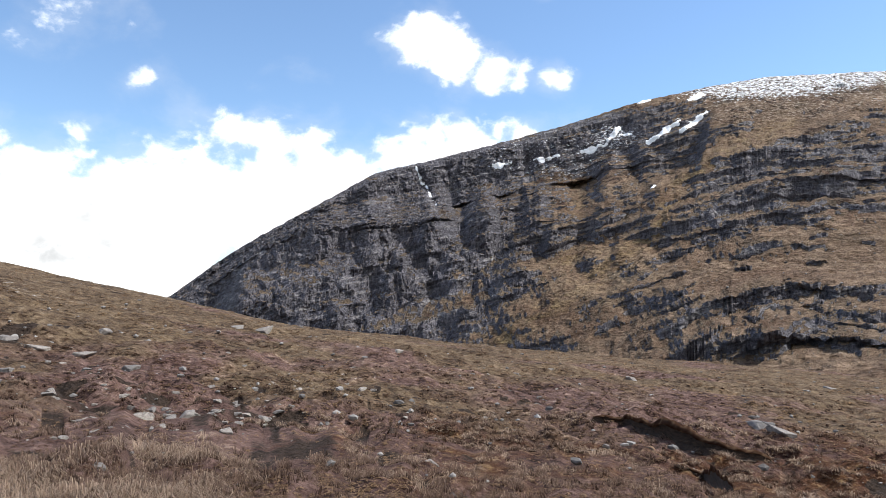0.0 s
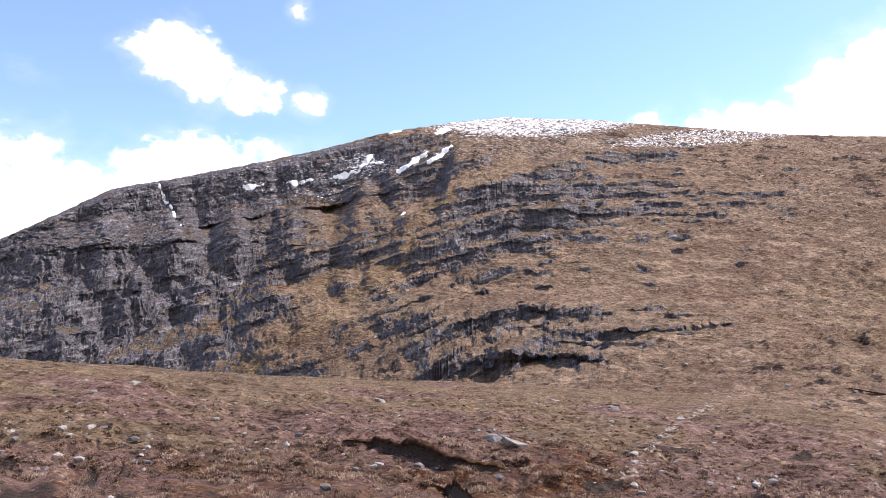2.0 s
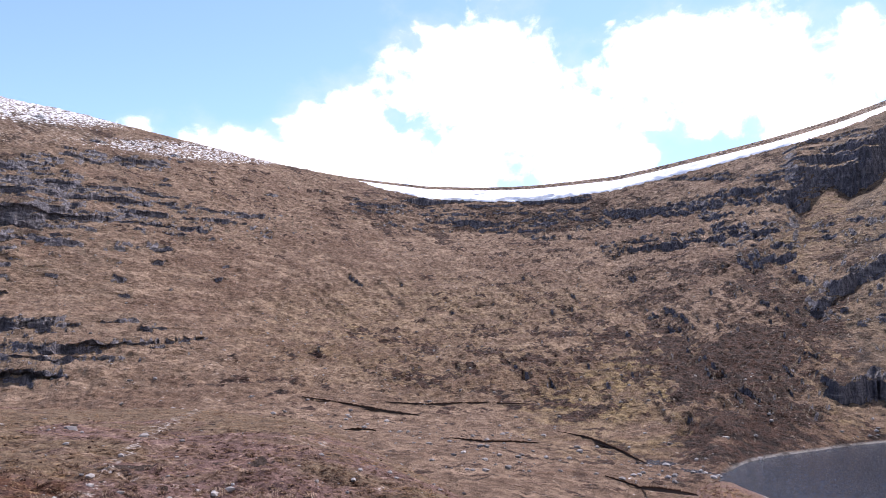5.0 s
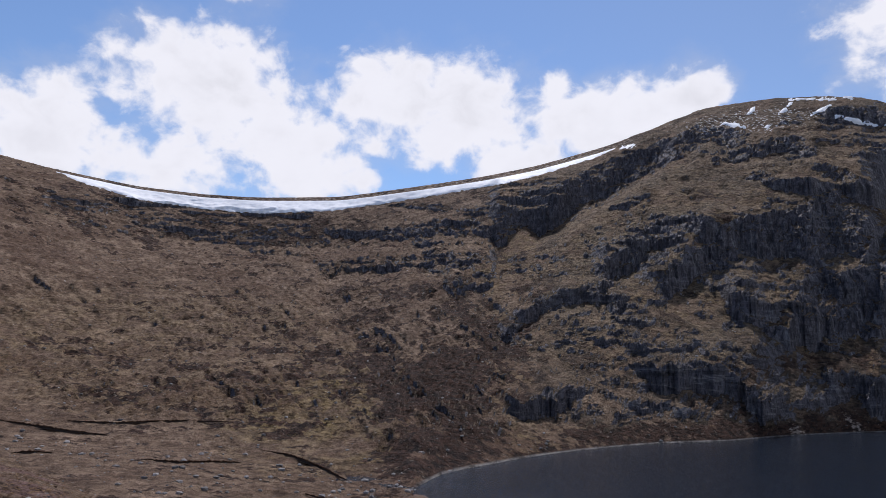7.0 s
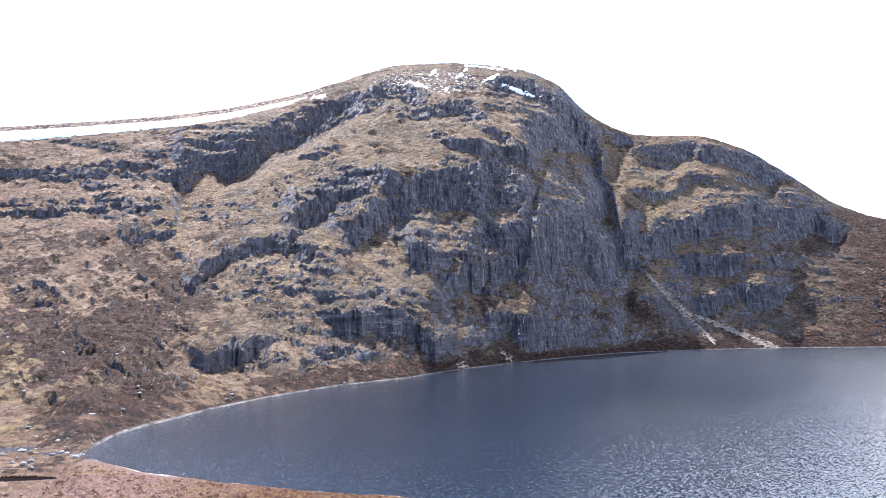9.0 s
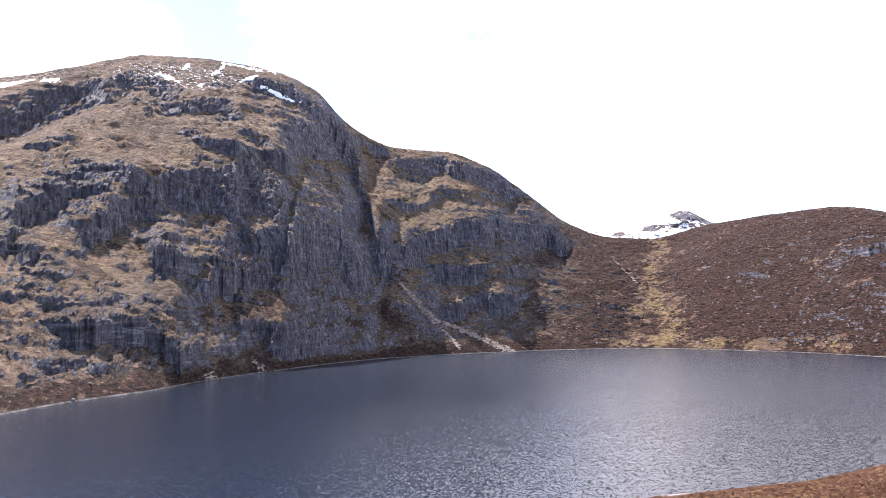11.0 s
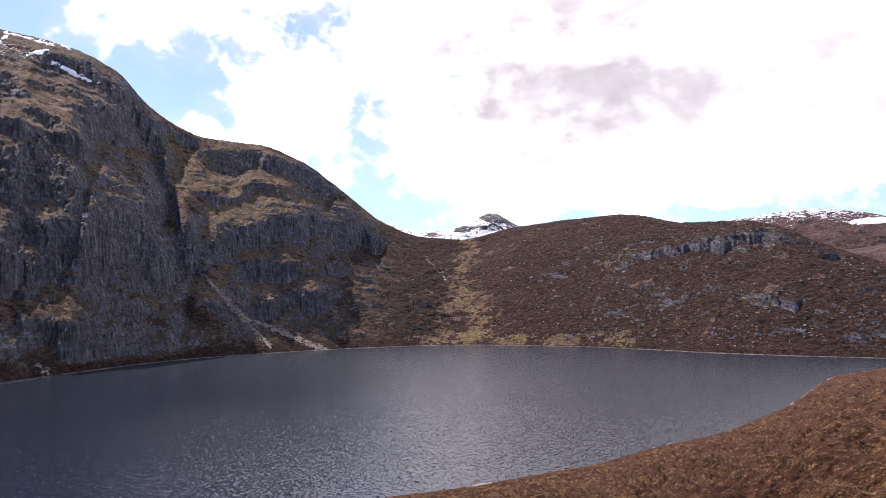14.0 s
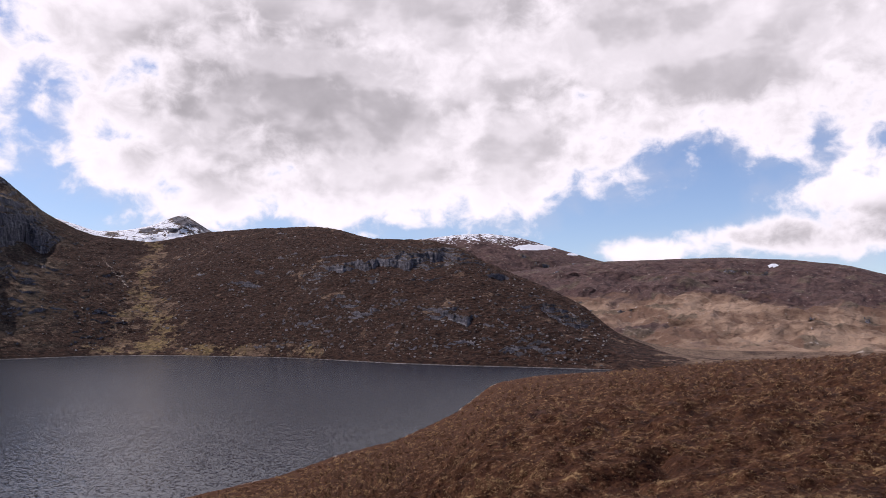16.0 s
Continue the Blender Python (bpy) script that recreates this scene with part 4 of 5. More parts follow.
HEATH = np.clip(0.35 * smooth(BB, 76, 98) * BEHIND * (1 - HILLY) + (0.97 * smooth(BB, 124, 136) + 0.25 * smooth(BB, 158, 166)) * HILLY + (0.22 + .12 * smooth(BB, 88, 97)) * HILLY + (0.22 + 0.4 * smooth(BB, 72, 112) * BEHIND) * (1 - HILLY), 0, 1)
GREEN = np.maximum(GREEN, 0.6 * SWARD)
WILD = fbm(X, Y, HIGH, 38, 5, 0.6, seed=31.0)
GREEN = np.clip(GREEN * (0.75 + 1.6 * WILD), 0, 1)
HEATH = (HEATH - 0.2 * bump(BB, LIFT, 163, -6.2, 9, 1.4) * (SEGM < 3)) * (1 - smooth(BB, 175, 180) * (SEGM > 4)) + 1.3 * WILD * HILLY + 0.35 * RUNNEL * smooth(BB, 36, 50) * (1 - smooth(BB, 82, 88)) * HILLY
HEATH = HEATH - 0.15 * bump(BB, LIFT, 40, 2, 30, 9) * HILLY + 0.45 * bump(BB, LIFT, 110, -1.5, 18, 3.5) * HILLY
HEATH = HEATH + 0.7 * fbm(X, Y, HIGH, 14, 4, 0.6, seed=71.0, rows=HILLS) * HILLY
HEATH = HEATH + 0.35 * (1 - smooth(BB, 2, 13)) * HILLY + 0.30 * bump(BB, LIFT, 61, 9.6, 14, 1.9) - 0.35 * bump(BB, LIFT, 46, 4.6, 13, 2.6) + 0.30 * bump(BB, LIFT, 79, 1.5, 8, 6)
HEATH = HEATH + 0.18 * bump(BB, LIFT, 84, -3, 7, 5) * HILLY + 0.5 * bump(BB, LIFT, 79.5, -4.5, 5.5, 5) + 0.10 * smooth(BB, 126, 138) * HILLY + 0.35 * bump(BB, LIFT, 26, -12, 9, 4) * (SEGM < 2)
HEATH = HEATH - 0.8 * SWARD * (BB < 60) - 0.5 * bump(BB, LIFT, 20, -1, 20, 6) * HILLY
HEATH = np.where(SEGM > 7, 0.3 + WILD, HEATH)
HEATH = HEATH * (1 - 0.9 * GREEN * (BB > 120)) + 0.12 * bump(BB, LIFT, 88, 1, 9, 9) * HILLY - 0.75 * bump(BB, LIFT, 34, 2.6, 18, 3.4) + 0.2 * bump(BB, LIFT, 66, -1, 14, 3) + 0.05 * bump(BB, LIFT, 66, -7.5, 14, 4)
PALE = np.zeros(DIST.shape)
# scree tongues and worn gullies: ends, width, how bare
for b0, l0, b1, l1, w, bare in ((118.6, 3.4, 122, -.3, .20, .75), (121.6, 0, 127.8, -2.6, .22, .7), (121.6, 0, 123.8, -2.2, .20, .66), (10.3, 6.6, 10.1, 3, .45, .3),
                                (104.5, -3.0, 105.3, -4.2, .5, .5), (108, -2.6, 109, -3.9, .4, .5), (135.5, 4.5, 137.2, 2.6, .12, .5), (40, -4.8, 42, -2.5, 1.5, .3), (41.5, -4.4, 36.8, -6.5, .5, .42), (36.8, -6.5, 32.3, -11.1, .6, .45)):
    away, t = near_line(b0, l0, b1, l1)
    PALE = np.maximum(PALE, bare * np.exp(-(away / (w * (0.5 + t))) ** 2))
PALE = PALE * (1 - BARE * (1 - bump(BB, LIFT, 123, .3, 6, 4)))
ROCK = ROCK * (1 - smooth(PALE, 0.2, 0.5))
SHORE = np.exp(-((Z2 + 39.85) / 0.28) ** 2) * (((SEGM > 2.9) & (SEGM < 3.1)) | ((SEGM > 3.95) & (SEGM < 4.12)))
PALE = np.maximum(PALE, 0.9 * SHORE * LOCHSIDE)
PALE = np.maximum(PALE, 0.36 * bump(BB, LIFT, 25, 13.9, 10, 1.3) * (SEGM > 5))
PALE = np.maximum(PALE, 0.40 * smooth(SEGM, 6.8, 6.95) * (SEGM < 7.5) * smooth(BB, 48, 54) * (1 - smooth(BB, 94, 98)))
PALE = np.maximum(PALE, 0.30 * (1 - smooth(SEGM, 2.2, 2.6)) * smooth(fbm(X, Y, none, 9, 3, seed=8.8, rows=MOORS), .12, .5) * ((BB < 60) | (BB > 300)))
PEAT_AND_SHADE = np.maximum(PEAT_AND_SHADE, 0.85 * smooth(fbm(X, Y, none, 1.5, 4, 0.65, seed=14.0, rows=MOORS), .28, .42) * (SEGM < 2) * ((BB < 50) | (BB > 300)))
PEAT_AND_SHADE = np.maximum(PEAT_AND_SHADE, 0.8 * bump(BB, LIFT, -11.5, -11, 4.5, 2.8) * np.clip(0.45 + 1.6 * fbm(X, Y, none, 1.6, 4, 0.65, seed=17.0, rows=MOORS), 0, 1) * (SEGM < 2))

PEAT_AND_SHADE = np.maximum(PEAT_AND_SHADE, 0.8 * bump(BB, LIFT, -18, -8.2, 11, 2.0) * np.clip(0.25 + 1.9 * fbm(X, Y, none, 1.3, 4, 0.65, seed=27.0, rows=MOORS), 0, 1) * (SEGM < 2))
HEATH = HEATH + 0.30 * bump(BB, LIFT, 2, -12, 16, 3.5) * (SEGM < 2)


def put_grid(name, mat, rows, cols, label, category, kind="", keep=None, lift=0.0):
    r0, r1 = rows
    c0, c1 = cols
    idx = np.arange((r1 - r0) * (c1 - c0)).reshape(r1 - r0, c1 - c0)
    quads = np.stack([idx[:-1, :-1], idx[:-1, 1:], idx[1:, 1:], idx[1:, :-1]], -1).reshape(-1, 4)
    lift = np.broadcast_to(lift, Z2.shape)[r0:r1, c0:c1]
    pts = np.stack([X2[r0:r1, c0:c1] - lift * SIN[r0:r1, c0:c1], Y2[r0:r1, c0:c1] - lift * COS[r0:r1, c0:c1], Z2[r0:r1, c0:c1] + lift], -1).reshape(-1, 3)
    layers = {"rock": ROCK, "snow": SNOWY, "green": GREEN, "heather": HEATH, "scree": PALE, "peat": PEAT_AND_SHADE, "shore": LOCHSIDE}
    layers = {k: v[r0:r1, c0:c1].reshape(-1) for k, v in layers.items()}
    if keep is not None:
        quads = quads[keep[r0:r1 - 1, c0:c1 - 1].reshape(-1)]
        used, quads = np.unique(quads, return_inverse=True)
        quads = quads.reshape(-1, 4)
        pts = pts[used]
        layers = {}
    return mesh_object(name, pts, quads, mat, label, category, kind, layers)


def mesh_object(name, pts, quads, mat, label="", category="", kind="", layers={}, parent=None):
    me = bpy.data.meshes.new(name)
    me.vertices.add(len(pts))
    me.vertices.foreach_set("co", np.ascontiguousarray(pts, dtype=np.float32).ravel())
    me.loops.add(quads.size)
    me.loops.foreach_set("vertex_index", np.ascontiguousarray(quads, dtype=np.int32).ravel())
    me.polygons.add(len(quads))
    me.polygons.foreach_set("loop_start", np.arange(0, quads.size, quads.shape[1], dtype=np.int32))
    me.update(calc_edges=True)
    me.polygons.foreach_set("use_smooth", np.ones(len(quads), dtype=bool))
    for key, v in layers.items():
        me.attributes.new(key, "FLOAT", "POINT").data.foreach_set("value", np.ascontiguousarray(v, dtype=np.float32))
    if "rock" in layers:
        me.polygons.foreach_set("use_smooth", np.asarray(layers["rock"])[quads].mean(1) < 0.4)
    me.materials.append(mat)
    me.validate()
    ob = new(name, me)
    ob.parent = parent
    return tagged(ob, label, category, "", kind)


def col(bearing):
    return int(np.searchsorted(B, bearing))


def row(seg):
    return int(np.searchsorted(SEG, seg - 1e-9))


LAST = len(SEG)
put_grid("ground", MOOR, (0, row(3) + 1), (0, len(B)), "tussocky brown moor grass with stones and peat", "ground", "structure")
put_grid("loch_bed", HILL, (row(3), row(4) + 1), (col(78), col(173) + 1), "dark stony bed of the loch", "loch bed", "structure")
put_grid("mountain", HILL, (row(3), LAST), (0, col(50) + 1), "terraced grey crag mountain with brown grass and a snow-dusted top", "mountain")
put_grid("mountain", HILL, (row(3), LAST), (col(50), col(78) + 1), "brown grassy corrie slope under a snow-rimmed saddle", "mountain")
put_grid("mountain", HILL, (row(4), LAST), (col(78), col(136) + 1), "steep craggy mountain rising straight from the loch", "mountain")
put_grid("hill", HILL, (row(4), LAST), (col(136), col(173) + 1), "dark heather hill strewn with pale boulders", "hill")
put_grid("valley_floor", HILL, (row(3), LAST), (col(173), len(B)), "open brown moor running out to the horizon", "ground", "structure")

# ---- the loch ----
bm = bmesh.new()
bmesh.ops.create_grid(bm, x_segments=60, y_segments=60, size=0.5)
for v in bm.verts:
    v.co = Vector((420 + v.co.x * 1100, -282 + v.co.y * 900, LOCH_Z))
me = bpy.data.meshes.new("water")
bm.to_mesh(me)
me.materials.append(WATER)
tagged(new("water", me), "wind-rippled dark blue-grey loch water", "loch", "", "structure")


# ---- small pool on the valley floor ----
c, r = int(np.searchsorted(B, 180.7)), int(np.searchsorted(SEG, 4.0))
bm = bmesh.new()
bmesh.ops.create_circle(bm, cap_ends=True, segments=28, radius=1.0)
for v in bm.verts:
    a = math.atan2(v.co.y, v.co.x)
    v.co = Vector((v.co.x * 9.5 * (1 + 0.25 * math.sin(3 * a)), v.co.y * 7 * (1 + 0.2 * math.cos(2 * a)), 0))
me = bpy.data.meshes.new("water")
bm.to_mesh(me)
me.materials.append(WATER)
pool = new("water", me)
pool.location = (X2[r, c], Y2[r, c], Z2[r - 12:r + 12, c - 8:c + 8].max() + 0.1)
tagged(pool, "small pale pool on the brown valley floor", "pool", "", "structure")

# ---- snow lying on the hills ----
LIE = np.degrees(np.arctan2(Z2, D2))
RIM = np.degrees(np.arctan2(Z2[row(7)], D2[row(7)]))
FRAY = fbm(X, Y, HIGH, 9, 4, 0.65, seed=21.0, rows=HILLS)
UPPER = (SEGM > 4.2) & (SEGM < 7.02)


def lay_snow(depth_map, label):
    lying = (depth_map > 0) & UPPER
    cells = lying.copy()
    cells[:-1] |= lying[1:]
    cells[:, :-1] |= cells[:, 1:]
    if cells.sum() > 3:
        ob = put_grid("snow_patch", SNOW, (row(4), row(7) + 1), (0, len(B)), label, "snow patch", "", cells, np.clip(depth_map / 0.08, -1, 1) * 0.9)
        tagged(ob, group="snow left on the hills")


drop = RIM[None, :] - LIE
thick = np.interp(B, [50.5, 53, 57, 66, 72, 80, 87, 92, 94.5], [-.2, .35, .75, .95, .7, .55, .45, .25, -.2])
top = np.interp(B, [50, 60, 75, 94], [.16, .22, .30, .36])
lay_snow(np.minimum(drop - top, top + thick + 0.18 * FRAY - drop) * ((BB > 50) & (BB < 95)), "long white snow cornice under the rim of the corrie")
for b0, l0, b1, l1, w in ((15.6, 12.5, 17.9, 13.75, .16), (18.0, 13.1, 19.8, 14.15, .17), (12.6, 12.7, 13.6, 13.5, .16), (13.4, 13.0, 14.4, 13.1, .12), (10.4, 11.8, 12.5, 12.4, .12), (3.8, 10.6, 5.2, 10.9, .13),
                          (7, 11.2, 9, 11.5, .09), (-2.2, 10.5, -.6, 7.6, .09), (18.6, 15.0, 19.6, 15.3, .16), (15, 15.0, 15.8, 15.2, .10), (15.8, 8.6, 16.2, 8.9, .12),
                          (104.9, 17.9, 105.8, 18.6, .10), (107, 17.6, 108.2, 18.0, .11), (102.9, 18.2, 103.3, 18.6, .08), (104, 17.1, 104.2, 17.2, .10), (105.6, 18.85, 109.6, 18.4, .07),
                          (101, 17.6, 102.6, 17.2, .12), (108.6, 17.4, 111.5, 16.4, .09), (93.5, 16.25, 94.6, 16.45, .1)):
    away, t = near_line(b0, l0, b1, l1)
    lay_snow(w * (0.5 + 0.6 * np.sin(3.1 * t)) + 0.32 * FRAY - away, "small patch of old white snow in a hollow of the crags")

# ---- far hills ----


def far_hill(crest, near, far, label, snow_from, seed, dark=0.4, drifts=(), deep=0.62, tips=()):
    pts = np.array(crest)
    b = np.arange(pts[0, 0], pts[-1, 0], 0.12)
    angle = np.interp(b, pts[:, 0], pts[:, 1])
    angle = np.convolve(np.pad(angle, 6, mode="edge"), np.hanning(15)[1:-1] / np.hanning(15).sum(), "valid")
    f = np.linspace(0, 1, 90)[:, None]
    d = near + (far - near) * f + 0 * b
    top = far * np.tan(np.radians(angle))
    h = -46 + (top + 46) * (0.55 * f + 0.45 * np.sin(f * math.pi / 2) ** 2)
    x, y = d * np.sin(np.radians(b)), d * np.cos(np.radians(b))
    ridge = fbm(x, y, h, 260, 5, 0.55, seed=seed)
    hold = smooth(f, 0, .1) * (1 - 0.93 * smooth(f, .7, 1))
    d = d + 110 * ridge * hold
    h = h + (34 * fbm(x, y, h, 120, 5, 0.55, seed=seed + 3) + 10 * fbm(x, y, h, 30, 3, .6, seed=seed + 5)) * hold
    h[-1] -= 25
    pts = np.stack([d * np.sin(np.radians(b)), d * np.cos(np.radians(b)), h], -1)
    rows, cols = h.shape
    idx = np.arange(rows * cols).reshape(rows, cols)
    quads = np.stack([idx[:-1, :-1], idx[:-1, 1:], idx[1:, 1:], idx[1:, :-1]], -1).reshape(-1, 4)
    rough = fbm(x, y, h, 90, 4, .6, seed=seed + 8)
    # heather thickens up the slope to paint in a cloud's shadow
    layers = {"snow": np.clip(smooth(h + 60 * rough, snow_from, snow_from + 150) * deep, 0, 1), "rock": np.clip(smooth(rough, .15, .4) * 0.7, 0, 1),
              "heather": dark + 0.9 * smooth(f, .35, .6) + 0.9 * fbm(x, y, h, 330, 3, seed=seed + 9), "green": 0 * h, "scree": 0.42 * smooth(rough, .2, .5), "peat": 0 * h}
    lie = np.degrees(np.arctan2(h, d))
    for db, dl, rb, rl in drifts:
        layers["snow"] = np.maximum(layers["snow"], 1.6 * bump(b + 0 * h, lie, db, dl, rb, rl))
    for tb, tl, rb, rl in tips:
        bald = bump(b + 0 * h, lie, tb, tl, rb, rl) * np.clip(0.75 + 2.2 * rough, 0, 1)
        layers["snow"] = layers["snow"] * (1 - 0.8 * bald)
        layers["rock"] = np.maximum(layers["rock"], 1.3 * bald)
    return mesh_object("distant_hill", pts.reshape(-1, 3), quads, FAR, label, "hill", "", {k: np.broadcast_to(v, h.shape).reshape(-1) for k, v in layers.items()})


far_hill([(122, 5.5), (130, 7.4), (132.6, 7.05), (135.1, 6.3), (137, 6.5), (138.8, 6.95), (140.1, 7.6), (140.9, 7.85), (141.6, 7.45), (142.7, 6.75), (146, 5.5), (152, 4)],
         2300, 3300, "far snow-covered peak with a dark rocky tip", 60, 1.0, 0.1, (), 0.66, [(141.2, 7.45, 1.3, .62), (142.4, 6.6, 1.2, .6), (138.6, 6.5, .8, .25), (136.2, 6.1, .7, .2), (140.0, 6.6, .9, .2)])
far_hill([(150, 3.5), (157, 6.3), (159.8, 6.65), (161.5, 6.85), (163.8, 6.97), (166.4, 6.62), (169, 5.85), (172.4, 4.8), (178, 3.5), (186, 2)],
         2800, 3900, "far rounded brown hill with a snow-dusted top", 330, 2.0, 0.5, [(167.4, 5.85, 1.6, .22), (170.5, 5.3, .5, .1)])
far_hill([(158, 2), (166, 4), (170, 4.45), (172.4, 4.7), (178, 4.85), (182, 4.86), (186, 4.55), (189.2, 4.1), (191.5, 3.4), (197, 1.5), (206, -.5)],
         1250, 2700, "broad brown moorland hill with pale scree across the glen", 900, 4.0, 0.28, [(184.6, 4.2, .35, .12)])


# ---- stones ----
def stone_material(name, dark, pale):
    m, n = material(name)
    where = n.add("ShaderNodeTexCoord").outputs["Object"]
    chance = n.add("ShaderNodeObjectInfo").outputs["Random"]
    grain = n.noise(where, 9.0, 7, 0.7)
    blotch = n.noise(where, 2.2, 4, 0.6, 0.4)
    colour = n.mix(n.ramp(grain, 0.3, 0.7), dark, pale)
    colour = n.mix(n.ramp(blotch, 0.52, 0.66, 0, 0.7), colour, (0.20, 0.19, 0.15))
    colour = n.mix(n.math("MULTIPLY", chance, 0.75), colour, (0.125, 0.118, 0.120))
    finish(n, colour, 0.85, n.math("ADD", grain, blotch), 0.6, 0.05)
    return m


STONE = stone_material("lichened_pale_stone", (0.13, 0.115, 0.105), (0.38, 0.34, 0.31))


def stone_shape(seed, flat):
    """One angular, weathered block about a metre across: split faces, chipped corners."""
    rng = random.Random(seed)
    bm = bmesh.new()
    for _ in range(15):
        way = Vector((rng.uniform(-1, 1), rng.uniform(-1, 1), rng.uniform(-1, 1)))
        way /= max(abs(way.x), abs(way.y), abs(way.z)) ** 0.7
        bm.verts.new((way.x * 0.52, way.y * 0.36, way.z * 0.42 * flat + 0.06 * way.x))
    hull = bmesh.ops.convex_hull(bm, input=bm.verts)
    bmesh.ops.delete(bm, geom=[v for v in hull["geom_interior"] if isinstance(v, bmesh.types.BMVert)], context="VERTS")
    bmesh.ops.bevel(bm, geom=list(bm.edges), offset=0.025, segments=1, affect="EDGES", profile=0.5)
    bmesh.ops.triangulate(bm, faces=bm.faces)
    bmesh.ops.subdivide_edges(bm, edges=[e for e in bm.edges if e.calc_length() > 0.16], cuts=1)
    for v in bm.verts:
        v.co += v.co.normalized() * 0.035 * noise.fractal(v.co * 4 + Vector((seed, 0, 0)), 1.0, 2.0, 3)
    me = bpy.data.meshes.new("stone")
    bm.to_mesh(me)
    bm.free()
    for p in me.polygons:
        p.use_smooth = False
    me.materials.append(STONE)
    return me


STONES = [stone_shape(k + 3, f) for k, f in enumerate((.5, .62, .42, .7, .38, .55, .48, .66))]


def spot(bearing, dip):
    """The first place on the ground that a line of sight at that bearing and angle meets."""
    c = col(bearing)
    r = int(np.argmax(LIE[6:row(4.6), c] >= dip)) + 6
    return Vector((X2[r, c], Y2[r, c], Z2[r, c]))


def put_stone(place, size, k, turn, label):
    ob = new("stone", STONES[k % 8])
    ob.matrix_world = Matrix.Translation(place - Vector((0, 0, size * 0.03))) @ pose(0, 0, 0, 6 * math.sin(k), 5 * math.cos(2 * k), turn) @ Matrix.Scale(size * 0.72, 4)
    return tagged(ob, label, "stone", "stones on the moor")


PALE_STONE = "pale grey lichened stone half sunk in moor grass"
# bearing, dip and apparent width (thousandths of the distance) of the stones that stand out
LOOSE = [(-21.9, -9.3, 44), (-19.1, -9.2, 35), (-19.8, -9.0, 23), (-16.1, -10.4, 28), (-13.6, -8.7, 25), (-30.4, -2.7, 31), (-28.5, -3.5, 35), (-25.6, -3.9, 31),
         (-24.5, -2.3, 31), (-22.8, -4.9, 31), (-15.6, -2.0, 22), (-13.5, -2.4, 28), (-22.1, -12.4, 28), (23.0, -8.5, 46), (24.4, -8.9, 43), (-27.8, -8.3, 18)]
SMALLER = [(-16.9, -8.2, 15), (-16.1, -8.9, 18), (-17.2, -9.1, 15), (-18.3, -8.5, 17), (-15.3, -8.4, 15), (-6.2, -6.7, 20), (-7.9, -6.6, 15), (-27.7, -6.2, 17), (-27.9, -4.3, 12),
           (-0.7, -12.3, 26), (3.2, -8.7, 14), (12.3, -10.7, 15), (7.6, -10.6, 11), (-5.3, -6.8, 11), (-10.3, -2.7, 10), (-14.9, -4.8, 8), (-3.4, -3.8, 23), (14.3, -5.6, 20),
           (5.6, -5.3, 11), (8.3, -5.0, 10), (-2.7, -8.8, 14), (-24.5, -12.4, 35), (-15.1, -13.8, 15), (-30.5, -4.8, 23), (36.5, -6.8, 22), (31.8, -6.2, 22), (27.5, -5.6, 18)]
for k, (b, dip, wide) in enumerate(LOOSE + SMALLER):
    place = spot(b, dip)
    put_stone(place, wide * 0.0012 * place.length, k, 37 * k, PALE_STONE)
rng = random.Random(5)
for k in range(90):
    b, dip = rng.gauss(-21, 5.5), rng.gauss(-8.6, 1.0)
    if -35 < b < -8 and -11.5 < dip < -5.5:
        place = spot(b, dip)
        put_stone(place, (0.008 + 0.016 * rng.random() ** 2) * place.length, (0, 2, 4, 6)[k % 4], rng.uniform(0, 360), "flat grey stone among others on worn peaty ground")
for k in range(150):
    b = rng.uniform(-35, 58)
    dip = -4.9 - 11 * rng.random() ** 1.6 - max(0, (b - 45) * 0.55)
    if b < 0:
        dip += 2.2 * (-b / 30)
    place = spot(b, dip)
    put_stone(place, max(0.05, (0.0042 + 0.011 * rng.random() ** 3) * place.length), k, rng.uniform(0, 360), "small grey stone lying among the moor grass")


def boulder_field(name, label, count, bearings, seg, size, seed, mat):
    """Loose boulders strewn over a hillside, too many to count."""
    r = np.random.RandomState(seed)
    bm = bmesh.new()
    bmesh.ops.create_icosphere(bm, subdivisions=1, radius=0.5)
    ball = np.array([v.co for v in bm.verts])
    tris = np.array([[v.index for v in f.verts] for f in bm.faces])
    bm.free()
    pts, faces = [], []
    made = 0
    while made < count:
        b = r.uniform(*bearings)
        c, q = col(b), row(r.uniform(*seg))
        clump = FRAY[q, c] * 2 + r.uniform(-0.6, 0.6)
        if clump < 0.0 or ROCK[q, c] > 0.6:
            continue
        s = size[0] + (size[1] - size[0]) * r.random_sample() ** 3
        a = r.uniform(0, 6.28)
        v = ball * (1 + 0.35 * r.uniform(-1, 1, ball.shape)) * np.array((1.2, .9, .65)) * s
        v = np.stack([v[:, 0] * math.cos(a) - v[:, 1] * math.sin(a), v[:, 0] * math.sin(a) + v[:, 1] * math.cos(a), v[:, 2]], -1)
        pts.append(v + np.array((X2[q, c] + r.uniform(-.6, .6), Y2[q, c] + r.uniform(-.6, .6), Z2[q, c] + 0.1 * s)))
        faces.append(tris + made * len(ball))
        made += 1
    ob = mesh_object(name, np.concatenate(pts), np.concatenate(faces), mat, label, "stones", "stuff")
    ob.data.polygons.foreach_set("use_smooth", np.zeros(len(ob.data.polygons), dtype=bool))
    return ob


